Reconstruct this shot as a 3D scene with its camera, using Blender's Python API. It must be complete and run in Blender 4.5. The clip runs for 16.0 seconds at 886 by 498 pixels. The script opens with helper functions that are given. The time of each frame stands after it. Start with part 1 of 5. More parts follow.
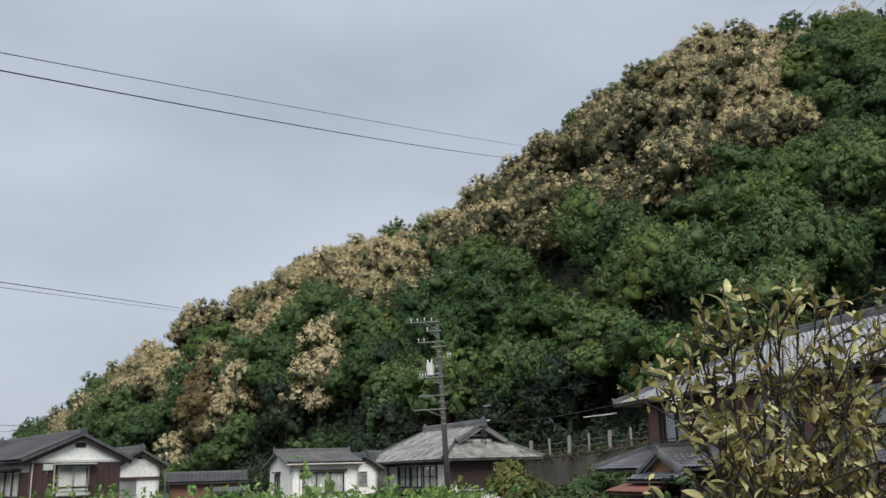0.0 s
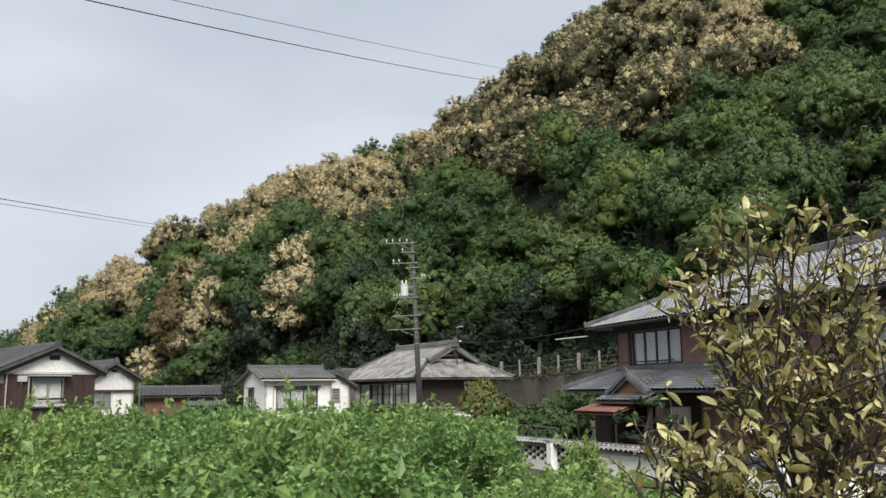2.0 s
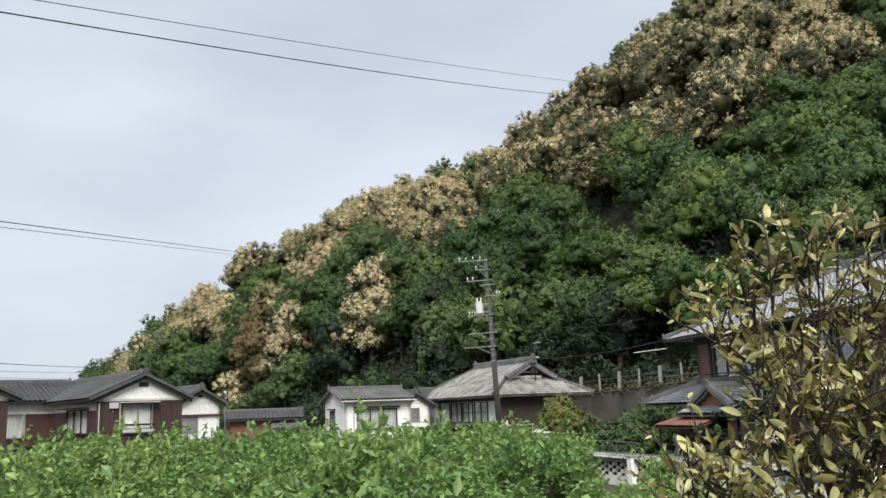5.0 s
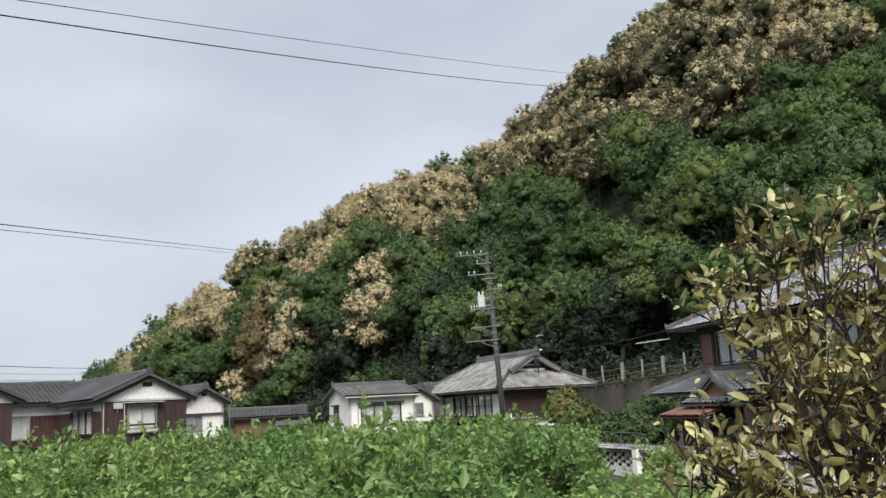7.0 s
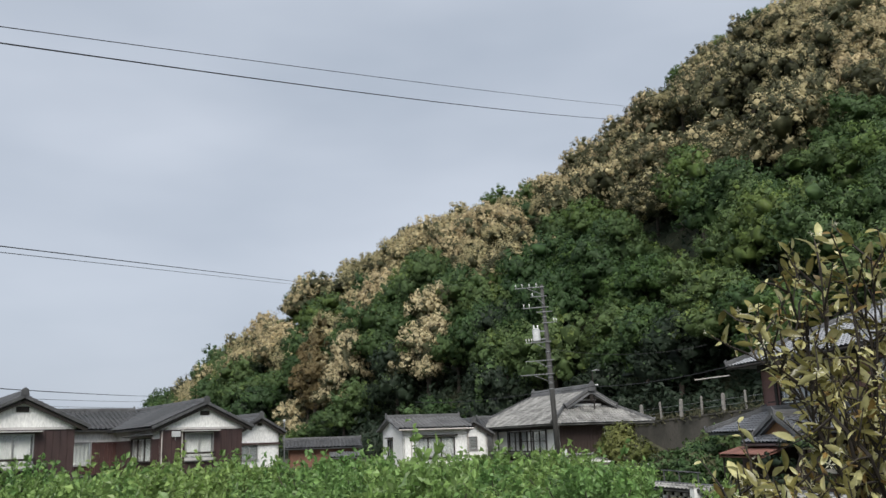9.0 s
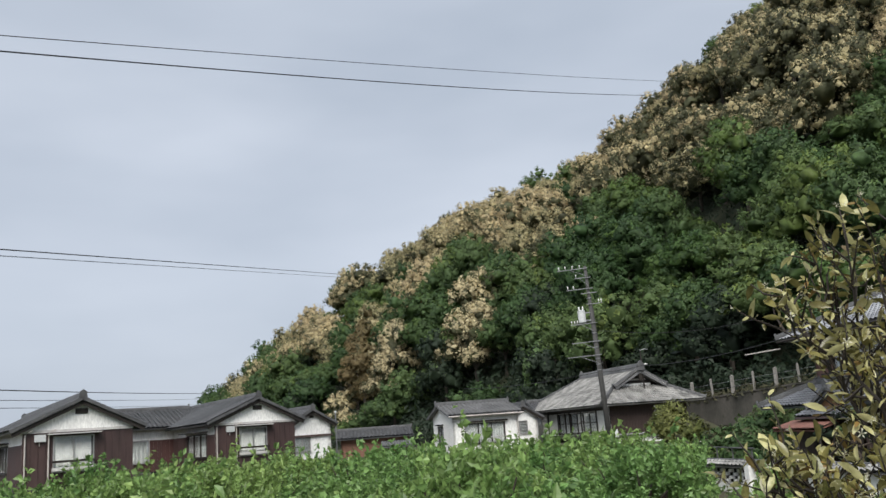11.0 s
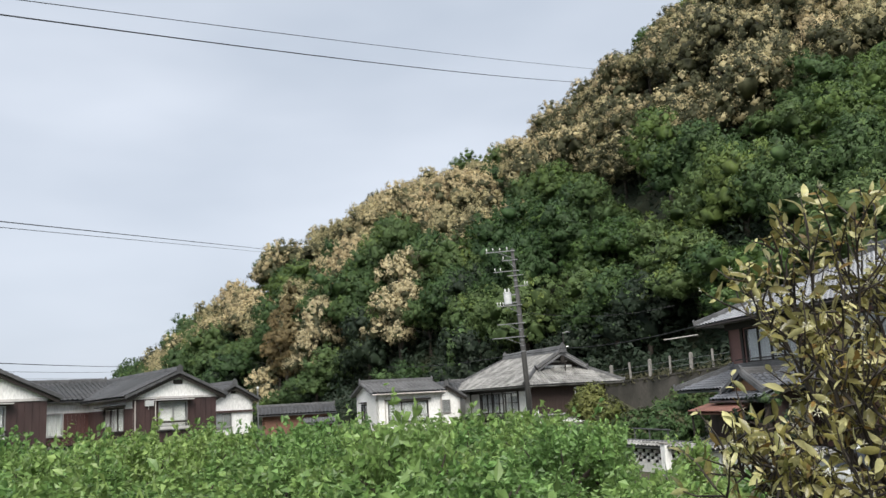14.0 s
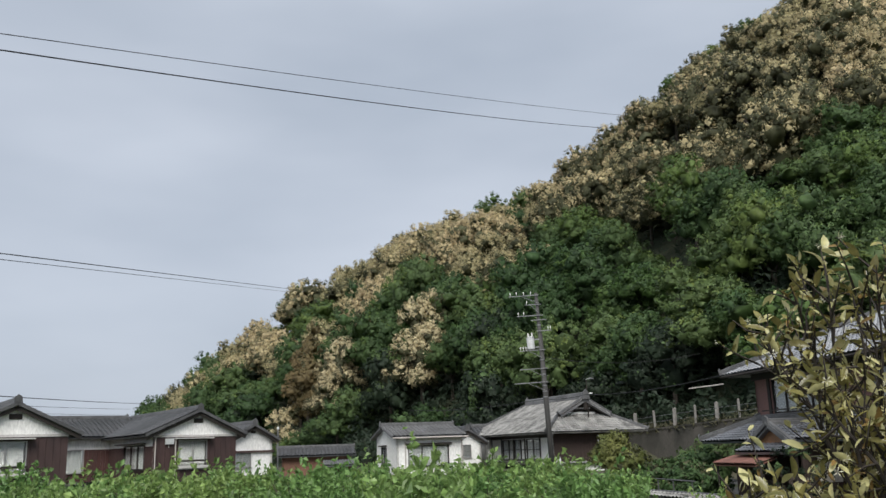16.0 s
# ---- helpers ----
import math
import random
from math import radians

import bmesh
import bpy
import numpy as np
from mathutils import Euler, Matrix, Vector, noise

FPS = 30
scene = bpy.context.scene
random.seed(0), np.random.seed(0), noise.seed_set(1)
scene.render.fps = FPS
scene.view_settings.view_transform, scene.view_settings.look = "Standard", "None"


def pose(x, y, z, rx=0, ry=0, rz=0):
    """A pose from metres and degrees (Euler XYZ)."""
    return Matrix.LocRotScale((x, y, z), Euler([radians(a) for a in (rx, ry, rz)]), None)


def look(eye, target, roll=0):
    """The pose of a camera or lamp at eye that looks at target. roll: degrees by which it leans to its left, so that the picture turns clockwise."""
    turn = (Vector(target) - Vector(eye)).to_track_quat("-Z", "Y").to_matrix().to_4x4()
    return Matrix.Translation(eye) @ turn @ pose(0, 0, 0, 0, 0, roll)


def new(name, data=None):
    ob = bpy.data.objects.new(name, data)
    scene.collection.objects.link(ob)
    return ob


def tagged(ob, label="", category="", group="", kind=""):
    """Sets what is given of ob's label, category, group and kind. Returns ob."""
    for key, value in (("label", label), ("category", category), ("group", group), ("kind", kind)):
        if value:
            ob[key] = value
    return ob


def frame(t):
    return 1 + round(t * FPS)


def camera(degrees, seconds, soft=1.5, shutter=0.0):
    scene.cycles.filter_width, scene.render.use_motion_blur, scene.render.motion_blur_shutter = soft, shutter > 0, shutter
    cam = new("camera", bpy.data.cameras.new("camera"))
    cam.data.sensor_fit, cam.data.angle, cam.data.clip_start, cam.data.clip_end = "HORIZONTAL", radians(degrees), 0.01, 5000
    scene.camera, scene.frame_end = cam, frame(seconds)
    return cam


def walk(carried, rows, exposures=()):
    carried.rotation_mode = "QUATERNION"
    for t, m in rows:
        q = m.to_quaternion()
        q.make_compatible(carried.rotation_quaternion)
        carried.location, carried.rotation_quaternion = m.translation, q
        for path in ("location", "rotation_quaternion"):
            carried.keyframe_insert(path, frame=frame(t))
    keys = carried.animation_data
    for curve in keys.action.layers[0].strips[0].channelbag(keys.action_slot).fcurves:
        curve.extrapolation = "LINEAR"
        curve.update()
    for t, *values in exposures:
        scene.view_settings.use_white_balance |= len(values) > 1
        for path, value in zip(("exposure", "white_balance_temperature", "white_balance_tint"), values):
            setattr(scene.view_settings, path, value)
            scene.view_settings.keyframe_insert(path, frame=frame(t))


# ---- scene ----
cam = camera(54.2, 16.0)
PATH = [
    (0, (0.077, 0.359, 2.804), (0.21, 2.291, 3.302), -1.7),
    (0.5, (0.03, 0.351, 2.792), (0.114, 2.298, 3.24), -1.7),
    (1, (-0.06, 0.356, 2.771), (0.038, 2.314, 3.167), -0.9),
    (1.5, (-0.111, 0.361, 2.76), (0.047, 2.324, 3.112), -0.3),
    (2, (-0.107, 0.349, 2.757), (0.087, 2.313, 3.079), -0.7),
    (2.5, (-0.096, 0.318, 2.747), (0.087, 2.288, 3.039), -1.1),
    (3, (-0.015, 0.289, 2.748), (0.054, 2.266, 3.04), -0.7),
    (3.5, (0.071, 0.275, 2.75), (0.058, 2.25, 3.066), -1.2),
    (4, (0.087, 0.257, 2.754), (0.086, 2.226, 3.105), -1.6),
    (4.2, (0.087, 0.256, 2.753), (0.112, 2.225, 3.111), -1.7),
    (6.5, (0.071, 0.263, 2.743), (0.071, 2.228, 3.112), -2.8),
    (7, (0.073, 0.272, 2.737), (0.09, 2.241, 3.091), -3.1),
    (7.5, (0.082, 0.27, 2.738), (0.128, 2.24, 3.082), -3.1),
    (8, (0.087, 0.284, 2.739), (0.122, 2.252, 3.096), -2.9),
    (8.5, (0.095, 0.278, 2.752), (0.046, 2.236, 3.16), -2.9),
    (9, (0.132, 0.269, 2.736), (0.024, 2.219, 3.169), -2.0),
    (9.5, (0.177, 0.263, 2.728), (0.063, 2.22, 3.124), -1.8),
    (10, (0.19, 0.218, 2.732), (0.043, 2.175, 3.119), -3.3),
    (10.2, (0.192, 0.217, 2.732), (0.022, 2.17, 3.124), -3.9),
    (12.3, (0.11, 0.168, 2.715), (-0.122, 2.11, 3.13), -3.8),
    (12.5, (0.071, 0.215, 2.724), (-0.125, 2.163, 3.128), -3.5),
    (13, (-0.015, 0.229, 2.71), (-0.102, 2.194, 3.075), -2.7),
    (13.5, (-0.024, 0.194, 2.705), (-0.039, 2.165, 3.045), -2.7),
    (14, (0.016, 0.173, 2.721), (-0.025, 2.142, 3.072), -3.2),
    (14.5, (0.012, 0.101, 2.719), (-0.092, 2.065, 3.084), -2.8),
    (15, (0.023, 0.148, 2.724), (-0.134, 2.106, 3.099), -2.2),
    (15.5, (0.041, 0.19, 2.736), (-0.11, 2.141, 3.152), -2.2),
    (16, (0.056, 0.196, 2.735), (-0.036, 2.143, 3.185), -1.9),
]
# seconds, stops, kelvin, tint
LEVELS = [
    (0.0, 0.02, 6335, 10),
    (0.5, 0.12, 6360, 10),
    (1.0, 0.20, 6385, 10),
    (1.5, 0.32, 6585, 10),
    (2.0, 0.34, 6610, 10),
    (2.5, 0.33, 6810, 10),
    (3.0, 0.37, 6810, 10),
    (3.5, 0.42, 6685, 10),
    (4.0, 0.42, 6585, 10),
    (6.5, 0.35, 6485, 10),
    (7.0, 0.30, 6485, 10),
    (7.5, 0.27, 6485, 10),
    (8.0, 0.32, 6510, 10),
    (8.5, 0.36, 6485, 10),
    (9.0, 0.07, 6335, 10),
    (9.5, 0.05, 6310, 10),
    (10.0, 0.19, 6335, 10),
    (12.5, 0.07, 6285, 10),
    (13.0, 0.12, 6360, 10),
    (13.5, 0.54, 6485, 10),
    (14.0, 0.39, 6435, 10),
    (14.5, 0.32, 6385, 10),
    (15.0, 0.27, 6335, 10),
    (15.5, 0.07, 6310, 10),
    (16.0, 0.05, 6310, 10),
]
walk(cam, [(t, look(eye, target, roll)) for t, eye, target, roll in PATH], LEVELS)

# ---------------------------------------------------------------- light
EYE = 2.75
SUN_EL, SUN_AZ = 48.0, 184.0          # the sun behind thin cloud, behind the camera
world = bpy.data.worlds.new("overcast")
scene.world = world
world.use_nodes = True
wn, wl = world.node_tree.nodes, world.node_tree.links
wn.clear()
w_out = wn.new("ShaderNodeOutputWorld")
w_bg = wn.new("ShaderNodeBackground")
w_sky = wn.new("ShaderNodeTexSky")
w_sky.sky_type, w_sky.sun_disc = "NISHITA", False
w_sky.sun_elevation, w_sky.sun_rotation = radians(SUN_EL), radians(SUN_AZ)
w_sky.air_density, w_sky.dust_density = 1.0, 3.0
w_dim = wn.new("ShaderNodeMix")
w_dim.data_type, w_dim.blend_type = "RGBA", "MULTIPLY"
w_dim.inputs[0].default_value = 1.0
w_dim.inputs[7].default_value = (0.1, 0.1, 0.1, 1)
w_geo = wn.new("ShaderNodeTexCoord")
w_map = wn.new("ShaderNodeMapping")
w_map.inputs["Scale"].default_value = (1.1, 1.1, 3.4)
w_map.inputs["Rotation"].default_value = (0.0, radians(14), radians(20))
w_noise = wn.new("ShaderNodeTexNoise")
w_noise.inputs["Scale"].default_value = 1.6
w_noise.inputs["Detail"].default_value = 4.0
w_noise.inputs["Roughness"].default_value = 0.45
w_ramp = wn.new("ShaderNodeValToRGB")
w_ramp.color_ramp.elements[0].position, w_ramp.color_ramp.elements[0].color = 0.30, (0.415, 0.466, 0.54, 1)
w_ramp.color_ramp.elements[1].position, w_ramp.color_ramp.elements[1].color = 0.72, (0.635, 0.677, 0.746, 1)
w_mix = wn.new("ShaderNodeMix")
w_mix.data_type = "RGBA"
w_mix.inputs[0].default_value = 0.9
wl.new(w_sky.outputs[0], w_dim.inputs[6])
wl.new(w_geo.outputs["Generated"], w_map.inputs["Vector"])
wl.new(w_map.outputs[0], w_noise.inputs["Vector"])
wl.new(w_noise.outputs["Fac"], w_ramp.inputs[0])
wl.new(w_dim.outputs[2], w_mix.inputs[6])
wl.new(w_ramp.outputs[0], w_mix.inputs[7])
wl.new(w_mix.outputs[2], w_bg.inputs["Color"])
w_bg.inputs["Strength"].default_value = 1.0
wl.new(w_bg.outputs[0], w_out.inputs[0])

sun_data = bpy.data.lights.new("sun", "SUN")
sun_data.energy, sun_data.angle, sun_data.color = 3.7, radians(40), (1.0, 0.96, 0.88)
sun = new("sun", sun_data)
sa, se = radians(SUN_AZ), radians(SUN_EL)
sun_from = Vector((math.sin(sa) * math.cos(se), math.cos(sa) * math.cos(se), math.sin(se)))
sun.matrix_world = look(sun_from * 100, (0, 0, 0))

# ---------------------------------------------------------------- materials


def mat(name, base, rough=0.8, second=None, scale=3.0, fine=40.0, bump=0.15, metal=0.0, island=0.0, objvar=0.0,
        translucent=0.0, spec=0.4, hue=0.0, stretch=(1, 1, 1), depth=0.02):
    """A surface: base mixed with a second colour by coarse noise, darkened a little by fine grain, with relief; island and objvar
    vary the brightness from piece to piece and from thing to thing."""
    m = bpy.data.materials.new(name)
    m.use_nodes = True
    n, l = m.node_tree.nodes, m.node_tree.links
    b = n["Principled BSDF"]
    b.inputs["Roughness"].default_value = rough
    b.inputs["Metallic"].default_value = metal
    b.inputs["Specular IOR Level"].default_value = spec
    tc = n.new("ShaderNodeTexCoord")
    mp = n.new("ShaderNodeMapping")
    mp.inputs["Scale"].default_value = stretch
    l.new(tc.outputs["Object"], mp.inputs["Vector"])
    big, small = n.new("ShaderNodeTexNoise"), n.new("ShaderNodeTexNoise")
    big.inputs["Scale"].default_value, big.inputs["Detail"].default_value = scale, 5
    small.inputs["Scale"].default_value, small.inputs["Detail"].default_value = fine, 3
    l.new(mp.outputs[0], big.inputs["Vector"])
    l.new(mp.outputs[0], small.inputs["Vector"])
    mx = n.new("ShaderNodeMix")
    mx.data_type = "RGBA"
    mx.inputs[6].default_value = (*base, 1)
    mx.inputs[7].default_value = (*(second or [c * 0.7 for c in base]), 1)
    rp = n.new("ShaderNodeMapRange")
    rp.inputs["From Min"].default_value, rp.inputs["From Max"].default_value = 0.35, 0.68
    l.new(big.outputs["Fac"], rp.inputs["Value"])
    l.new(rp.outputs[0], mx.inputs[0])
    hs = n.new("ShaderNodeHueSaturation")
    val = n.new("ShaderNodeMapRange")
    val.inputs["From Min"].default_value, val.inputs["From Max"].default_value = 0.3, 0.7
    val.inputs["To Min"].default_value, val.inputs["To Max"].default_value = 0.82, 1.14
    l.new(small.outputs["Fac"], val.inputs["Value"])
    level = val.outputs[0]
    for amount, node, socket in ((island, "ShaderNodeNewGeometry", "Random Per Island"), (objvar, "ShaderNodeObjectInfo", "Random")):
        if amount:
            src = n.new(node)
            r = n.new("ShaderNodeMapRange")
            r.inputs["To Min"].default_value, r.inputs["To Max"].default_value = 1 - amount, 1 + amount
            l.new(src.outputs[socket], r.inputs["Value"])
            mul = n.new("ShaderNodeMath")
            mul.operation = "MULTIPLY"
            l.new(level, mul.inputs[0])
            l.new(r.outputs[0], mul.inputs[1])
            level = mul.outputs[0]
            if hue:
                h = n.new("ShaderNodeMapRange")
                h.inputs["To Min"].default_value, h.inputs["To Max"].default_value = 0.5 + hue, 0.5 - hue
                l.new(src.outputs[socket], h.inputs["Value"])
                l.new(h.outputs[0], hs.inputs["Hue"])
    l.new(level, hs.inputs["Value"])
    l.new(mx.outputs[2], hs.inputs["Color"])
    l.new(hs.outputs[0], b.inputs["Base Color"])
    if bump:
        bp = n.new("ShaderNodeBump")
        bp.inputs["Strength"].default_value, bp.inputs["Distance"].default_value = bump, depth
        l.new(small.outputs["Fac"], bp.inputs["Height"])
        l.new(bp.outputs[0], b.inputs["Normal"])
    if translucent:
        tr = n.new("ShaderNodeBsdfTranslucent")
        l.new(hs.outputs[0], tr.inputs["Color"])
        ms = n.new("ShaderNodeMixShader")
        ms.inputs[0].default_value = translucent
        l.new(b.outputs[0], ms.inputs[1])
        l.new(tr.outputs[0], ms.inputs[2])
        l.new(ms.outputs[0], n["Material Output"].inputs["Surface"])
    return m


M_LITTER = mat("mossy_leaf_litter", (0.036, 0.04, 0.02), 0.95, (0.022, 0.03, 0.014), 0.5, 6.0, 0.5)
M_SOIL = mat("soil_and_weeds", (0.075, 0.062, 0.042), 0.95, (0.045, 0.06, 0.026), 0.35, 9.0, 0.5)
M_ROAD = mat("old_asphalt", (0.075, 0.075, 0.073), 0.9, (0.05, 0.05, 0.05), 0.6, 30.0, 0.3)
M_WHITE = mat("aged_white_plaster", (0.86, 0.855, 0.835), 0.85, (0.76, 0.75, 0.72), 0.7, 14.0, 0.1, stretch=(1, 1, 0.35))
M_CREAM = mat("cream_plaster", (0.72, 0.69, 0.62), 0.85, (0.6, 0.57, 0.5), 0.8, 14.0, 0.1, stretch=(1, 1, 0.4))
M_BROWN = mat("dark_brown_metal_siding", (0.072, 0.041, 0.038), 0.55, (0.052, 0.033, 0.032), 0.8, 6.0, 0.08, stretch=(1, 1, 0.2))
M_REDBR = mat("red_brown_board_siding", (0.09, 0.042, 0.037), 0.6, (0.062, 0.036, 0.034), 1.2, 8.0, 0.12, stretch=(1, 1, 0.2))
M_WOOD = mat("weathered_dark_boards", (0.075, 0.05, 0.042), 0.8, (0.045, 0.032, 0.028), 1.5, 22.0, 0.25, stretch=(3, 3, 0.25), island=0.2)
M_TIMBER = mat("black_brown_timber", (0.03, 0.024, 0.02), 0.7, (0.02, 0.016, 0.014), 2.0, 25.0, 0.2)
M_MAUVE = mat("faded_red_brown_wall", (0.25, 0.135, 0.115), 0.85, (0.2, 0.11, 0.1), 0.9, 12.0, 0.1)
M_TILE = mat("dark_grey_roof_tile", (0.085, 0.085, 0.088), 0.5, (0.05, 0.052, 0.054), 0.7, 9.0, 0.15, spec=0.5)
M_TILE_OLD = mat("pale_weathered_roof_tile", (0.33, 0.322, 0.306), 0.65, (0.12, 0.118, 0.112), 1.5, 9.0, 0.2)
M_TILE_MID = mat("mid_grey_roof_tile", (0.16, 0.16, 0.162), 0.6, (0.09, 0.09, 0.092), 0.7, 9.0, 0.15)
M_TILE_SIL = mat("silver_grey_glazed_tile", (0.34, 0.345, 0.36), 0.38, (0.2, 0.205, 0.22), 0.7, 8.0, 0.12, spec=0.6)
M_TILE_BLUE = mat("dark_blue_grey_tile", (0.15, 0.155, 0.17), 0.28, (0.075, 0.08, 0.09), 0.9, 9.0, 0.15, spec=0.6)
M_RIDGE = mat("ridge_tile", (0.11, 0.11, 0.112), 0.55, (0.06, 0.06, 0.062), 2.0, 12.0, 0.15)
M_RUST = mat("rusty_red_sheet", (0.19, 0.085, 0.065), 0.6, (0.14, 0.068, 0.054), 1.6, 16.0, 0.1)
M_ORANGE = mat("orange_brown_wall", (0.22, 0.115, 0.08), 0.85, (0.16, 0.085, 0.06), 0.9, 10.0, 0.1)
M_OCHRE = mat("gable_wood", (0.27, 0.14, 0.07), 0.7, (0.2, 0.1, 0.05), 2.0, 20.0, 0.15)
M_ALU = mat("aluminium_frame", (0.42, 0.41, 0.4), 0.45, (0.34, 0.33, 0.32), 3.0, 30.0, 0.05, metal=0.5)
M_PIPE = mat("pale_drainpipe", (0.55, 0.5, 0.47), 0.6, (0.45, 0.41, 0.38), 2.0, 20.0, 0.05)
M_CURT = mat("pale_curtain", (0.62, 0.62, 0.6), 0.9, (0.5, 0.5, 0.49), 1.6, 12.0, 0.1, stretch=(5, 5, 0.2))
M_SHUT = mat("grey_white_shutter", (0.55, 0.53, 0.51), 0.7, (0.45, 0.43, 0.42), 1.2, 14.0, 0.08)
M_DARK = mat("dark_interior", (0.02, 0.018, 0.016), 0.9, (0.012, 0.011, 0.01), 1.0, 8.0, 0.0)
# stains, over a base darkened to include the forest's shade on the retaining wall
M_CONC = mat("stained_shaded_concrete", (0.078, 0.072, 0.063), 0.9, (0.03, 0.03, 0.025), 0.8, 12.0, 0.4, stretch=(1, 1, 0.4))
M_POST = mat("concrete_post", (0.28, 0.265, 0.245), 0.9, (0.2, 0.19, 0.175), 2.0, 20.0, 0.2)
M_POLE = mat("grey_utility_pole", (0.085, 0.083, 0.08), 0.85, (0.055, 0.054, 0.053), 0.8, 16.0, 0.15, stretch=(1, 1, 0.3))
M_STEEL = mat("galvanised_steel", (0.26, 0.265, 0.27), 0.6, (0.19, 0.195, 0.2), 3.0, 25.0, 0.05, metal=0.6)
M_PORC = mat("white_porcelain", (0.78, 0.78, 0.76), 0.25, (0.7, 0.7, 0.68), 3.0, 30.0, 0.0)
M_TANK = mat("pale_grey_tank", (0.62, 0.63, 0.63), 0.45, (0.52, 0.53, 0.53), 2.0, 20.0, 0.05)
M_CABLE = mat("black_cable", (0.03, 0.03, 0.032), 0.6, (0.02, 0.02, 0.022), 1.0, 10.0, 0.0)
M_CARW = mat("white_car_paint", (0.8, 0.8, 0.79), 0.25, (0.74, 0.74, 0.73), 0.8, 20.0, 0.0, spec=0.6)
M_CARG = mat("car_glass", (0.02, 0.025, 0.03), 0.06, (0.02, 0.025, 0.03), 1.0, 10.0, 0.0, spec=0.8)
M_RUBBER = mat("tyre_rubber", (0.025, 0.025, 0.025), 0.85, (0.02, 0.02, 0.02), 5.0, 60.0, 0.1)
M_BARK = mat("grey_brown_bark", (0.075, 0.058, 0.045), 0.9, (0.045, 0.036, 0.03), 5.0, 60.0, 0.4, depth=0.01)
M_TRUNK = mat("forest_trunk", (0.09, 0.075, 0.06), 0.95, (0.055, 0.046, 0.038), 1.5, 12.0, 0.3)

LEAF = dict(rough=0.6, bump=0.0, spec=0.3, translucent=0.3)
M_G1 = mat("evergreen_leaves", (0.08, 0.132, 0.044), second=(0.055, 0.098, 0.038), scale=0.3, fine=3.0, island=0.28, objvar=0.3, hue=0.02, **LEAF)
M_G2 = mat("fresh_green_leaves", (0.115, 0.175, 0.045), second=(0.08, 0.13, 0.04), scale=0.3, fine=3.0, island=0.28, objvar=0.25, hue=0.025, **LEAF)
# conifer needles; on foot trees and undergrowth the darkness also paints in shade
M_GDK = mat("dark_needles_and_shaded_leaves", (0.028, 0.044, 0.024), second=(0.018, 0.032, 0.018), scale=0.3, fine=3.0, island=0.2, objvar=0.2, **LEAF)
M_OLIVE = mat("olive_leaves", (0.098, 0.1, 0.05), second=(0.068, 0.074, 0.038), scale=0.3, fine=3.0, island=0.25, objvar=0.2, **LEAF)
M_GOLD = mat("golden_catkins", (0.53, 0.46, 0.26), second=(0.37, 0.315, 0.175), scale=0.35, fine=3.5, island=0.28, objvar=0.22, hue=0.015, **LEAF)
M_CREAMF = mat("cream_catkins", (0.6, 0.52, 0.32), second=(0.46, 0.385, 0.23), scale=0.35, fine=3.5, island=0.25, objvar=0.15, **LEAF)
M_BAMB = mat("dry_bamboo_leaves", (0.22, 0.165, 0.08), second=(0.15, 0.125, 0.055), scale=0.3, fine=2.0, island=0.2, objvar=0.15, **LEAF)
M_CROP = mat("orchard_leaves", (0.205, 0.315, 0.095), second=(0.145, 0.245, 0.075), rough=0.42, scale=0.8, fine=9.0, bump=0.0, island=0.42, objvar=0.16, hue=0.02, spec=0.4, translucent=0.35)
M_DRY = mat("dry_bank_grass", (0.066, 0.06, 0.034), 0.9, (0.036, 0.042, 0.02), 0.5, 5.0, 0.0, island=0.35)
M_TWIG = mat("dark_citrus_bark", (0.042, 0.034, 0.027), 0.85, (0.026, 0.021, 0.018), 8.0, 80.0, 0.3, depth=0.004)
M_CIT1 = mat("citrus_leaf_olive", (0.215, 0.205, 0.066), second=(0.105, 0.105, 0.034), rough=0.24, scale=6.0, fine=60.0, bump=0.05, island=0.4, objvar=0.4, hue=0.02, spec=0.5, translucent=0.25)
M_CIT2 = mat("citrus_leaf_yellow", (0.52, 0.50, 0.24), second=(0.36, 0.36, 0.15), rough=0.28, scale=6.0, fine=60.0, bump=0.05, island=0.25, objvar=0.25, hue=0.02, spec=0.5, translucent=0.3)
M_CIT3 = mat("citrus_leaf_bronze", (0.24, 0.15, 0.045), second=(0.15, 0.11, 0.035), rough=0.36, scale=6.0, fine=60.0, bump=0.05, island=0.3, objvar=0.3, spec=0.5, translucent=0.3)
M_PETAL = mat("white_blossom", (0.75, 0.72, 0.6), second=(0.62, 0.6, 0.42), rough=0.6, scale=20.0, fine=90.0, bump=0.0, translucent=0.3)
M_TOPI = mat("clipped_bush_leaves", (0.17, 0.18, 0.055), second=(0.11, 0.135, 0.04), scale=0.7, fine=5.0, island=0.35, **LEAF)


def glass():
    m = bpy.data.materials.new("window_glass")
    m.use_nodes = True
    b = m.node_tree.nodes["Principled BSDF"]
    b.inputs["Base Color"].default_value = (0.9, 0.94, 0.93, 1)
    b.inputs["Transmission Weight"].default_value = 0.9
    b.inputs["Roughness"].default_value = 0.04
    b.inputs["IOR"].default_value = 1.45
    return m


M_GLASS = glass()

# ---------------------------------------------------------------- mesh helpers


def mesh_of(name, bm, *mats):
    me = bpy.data.meshes.new(name)
    bm.to_mesh(me)
    bm.free()
    for m in mats:
        me.materials.append(m)
    return me


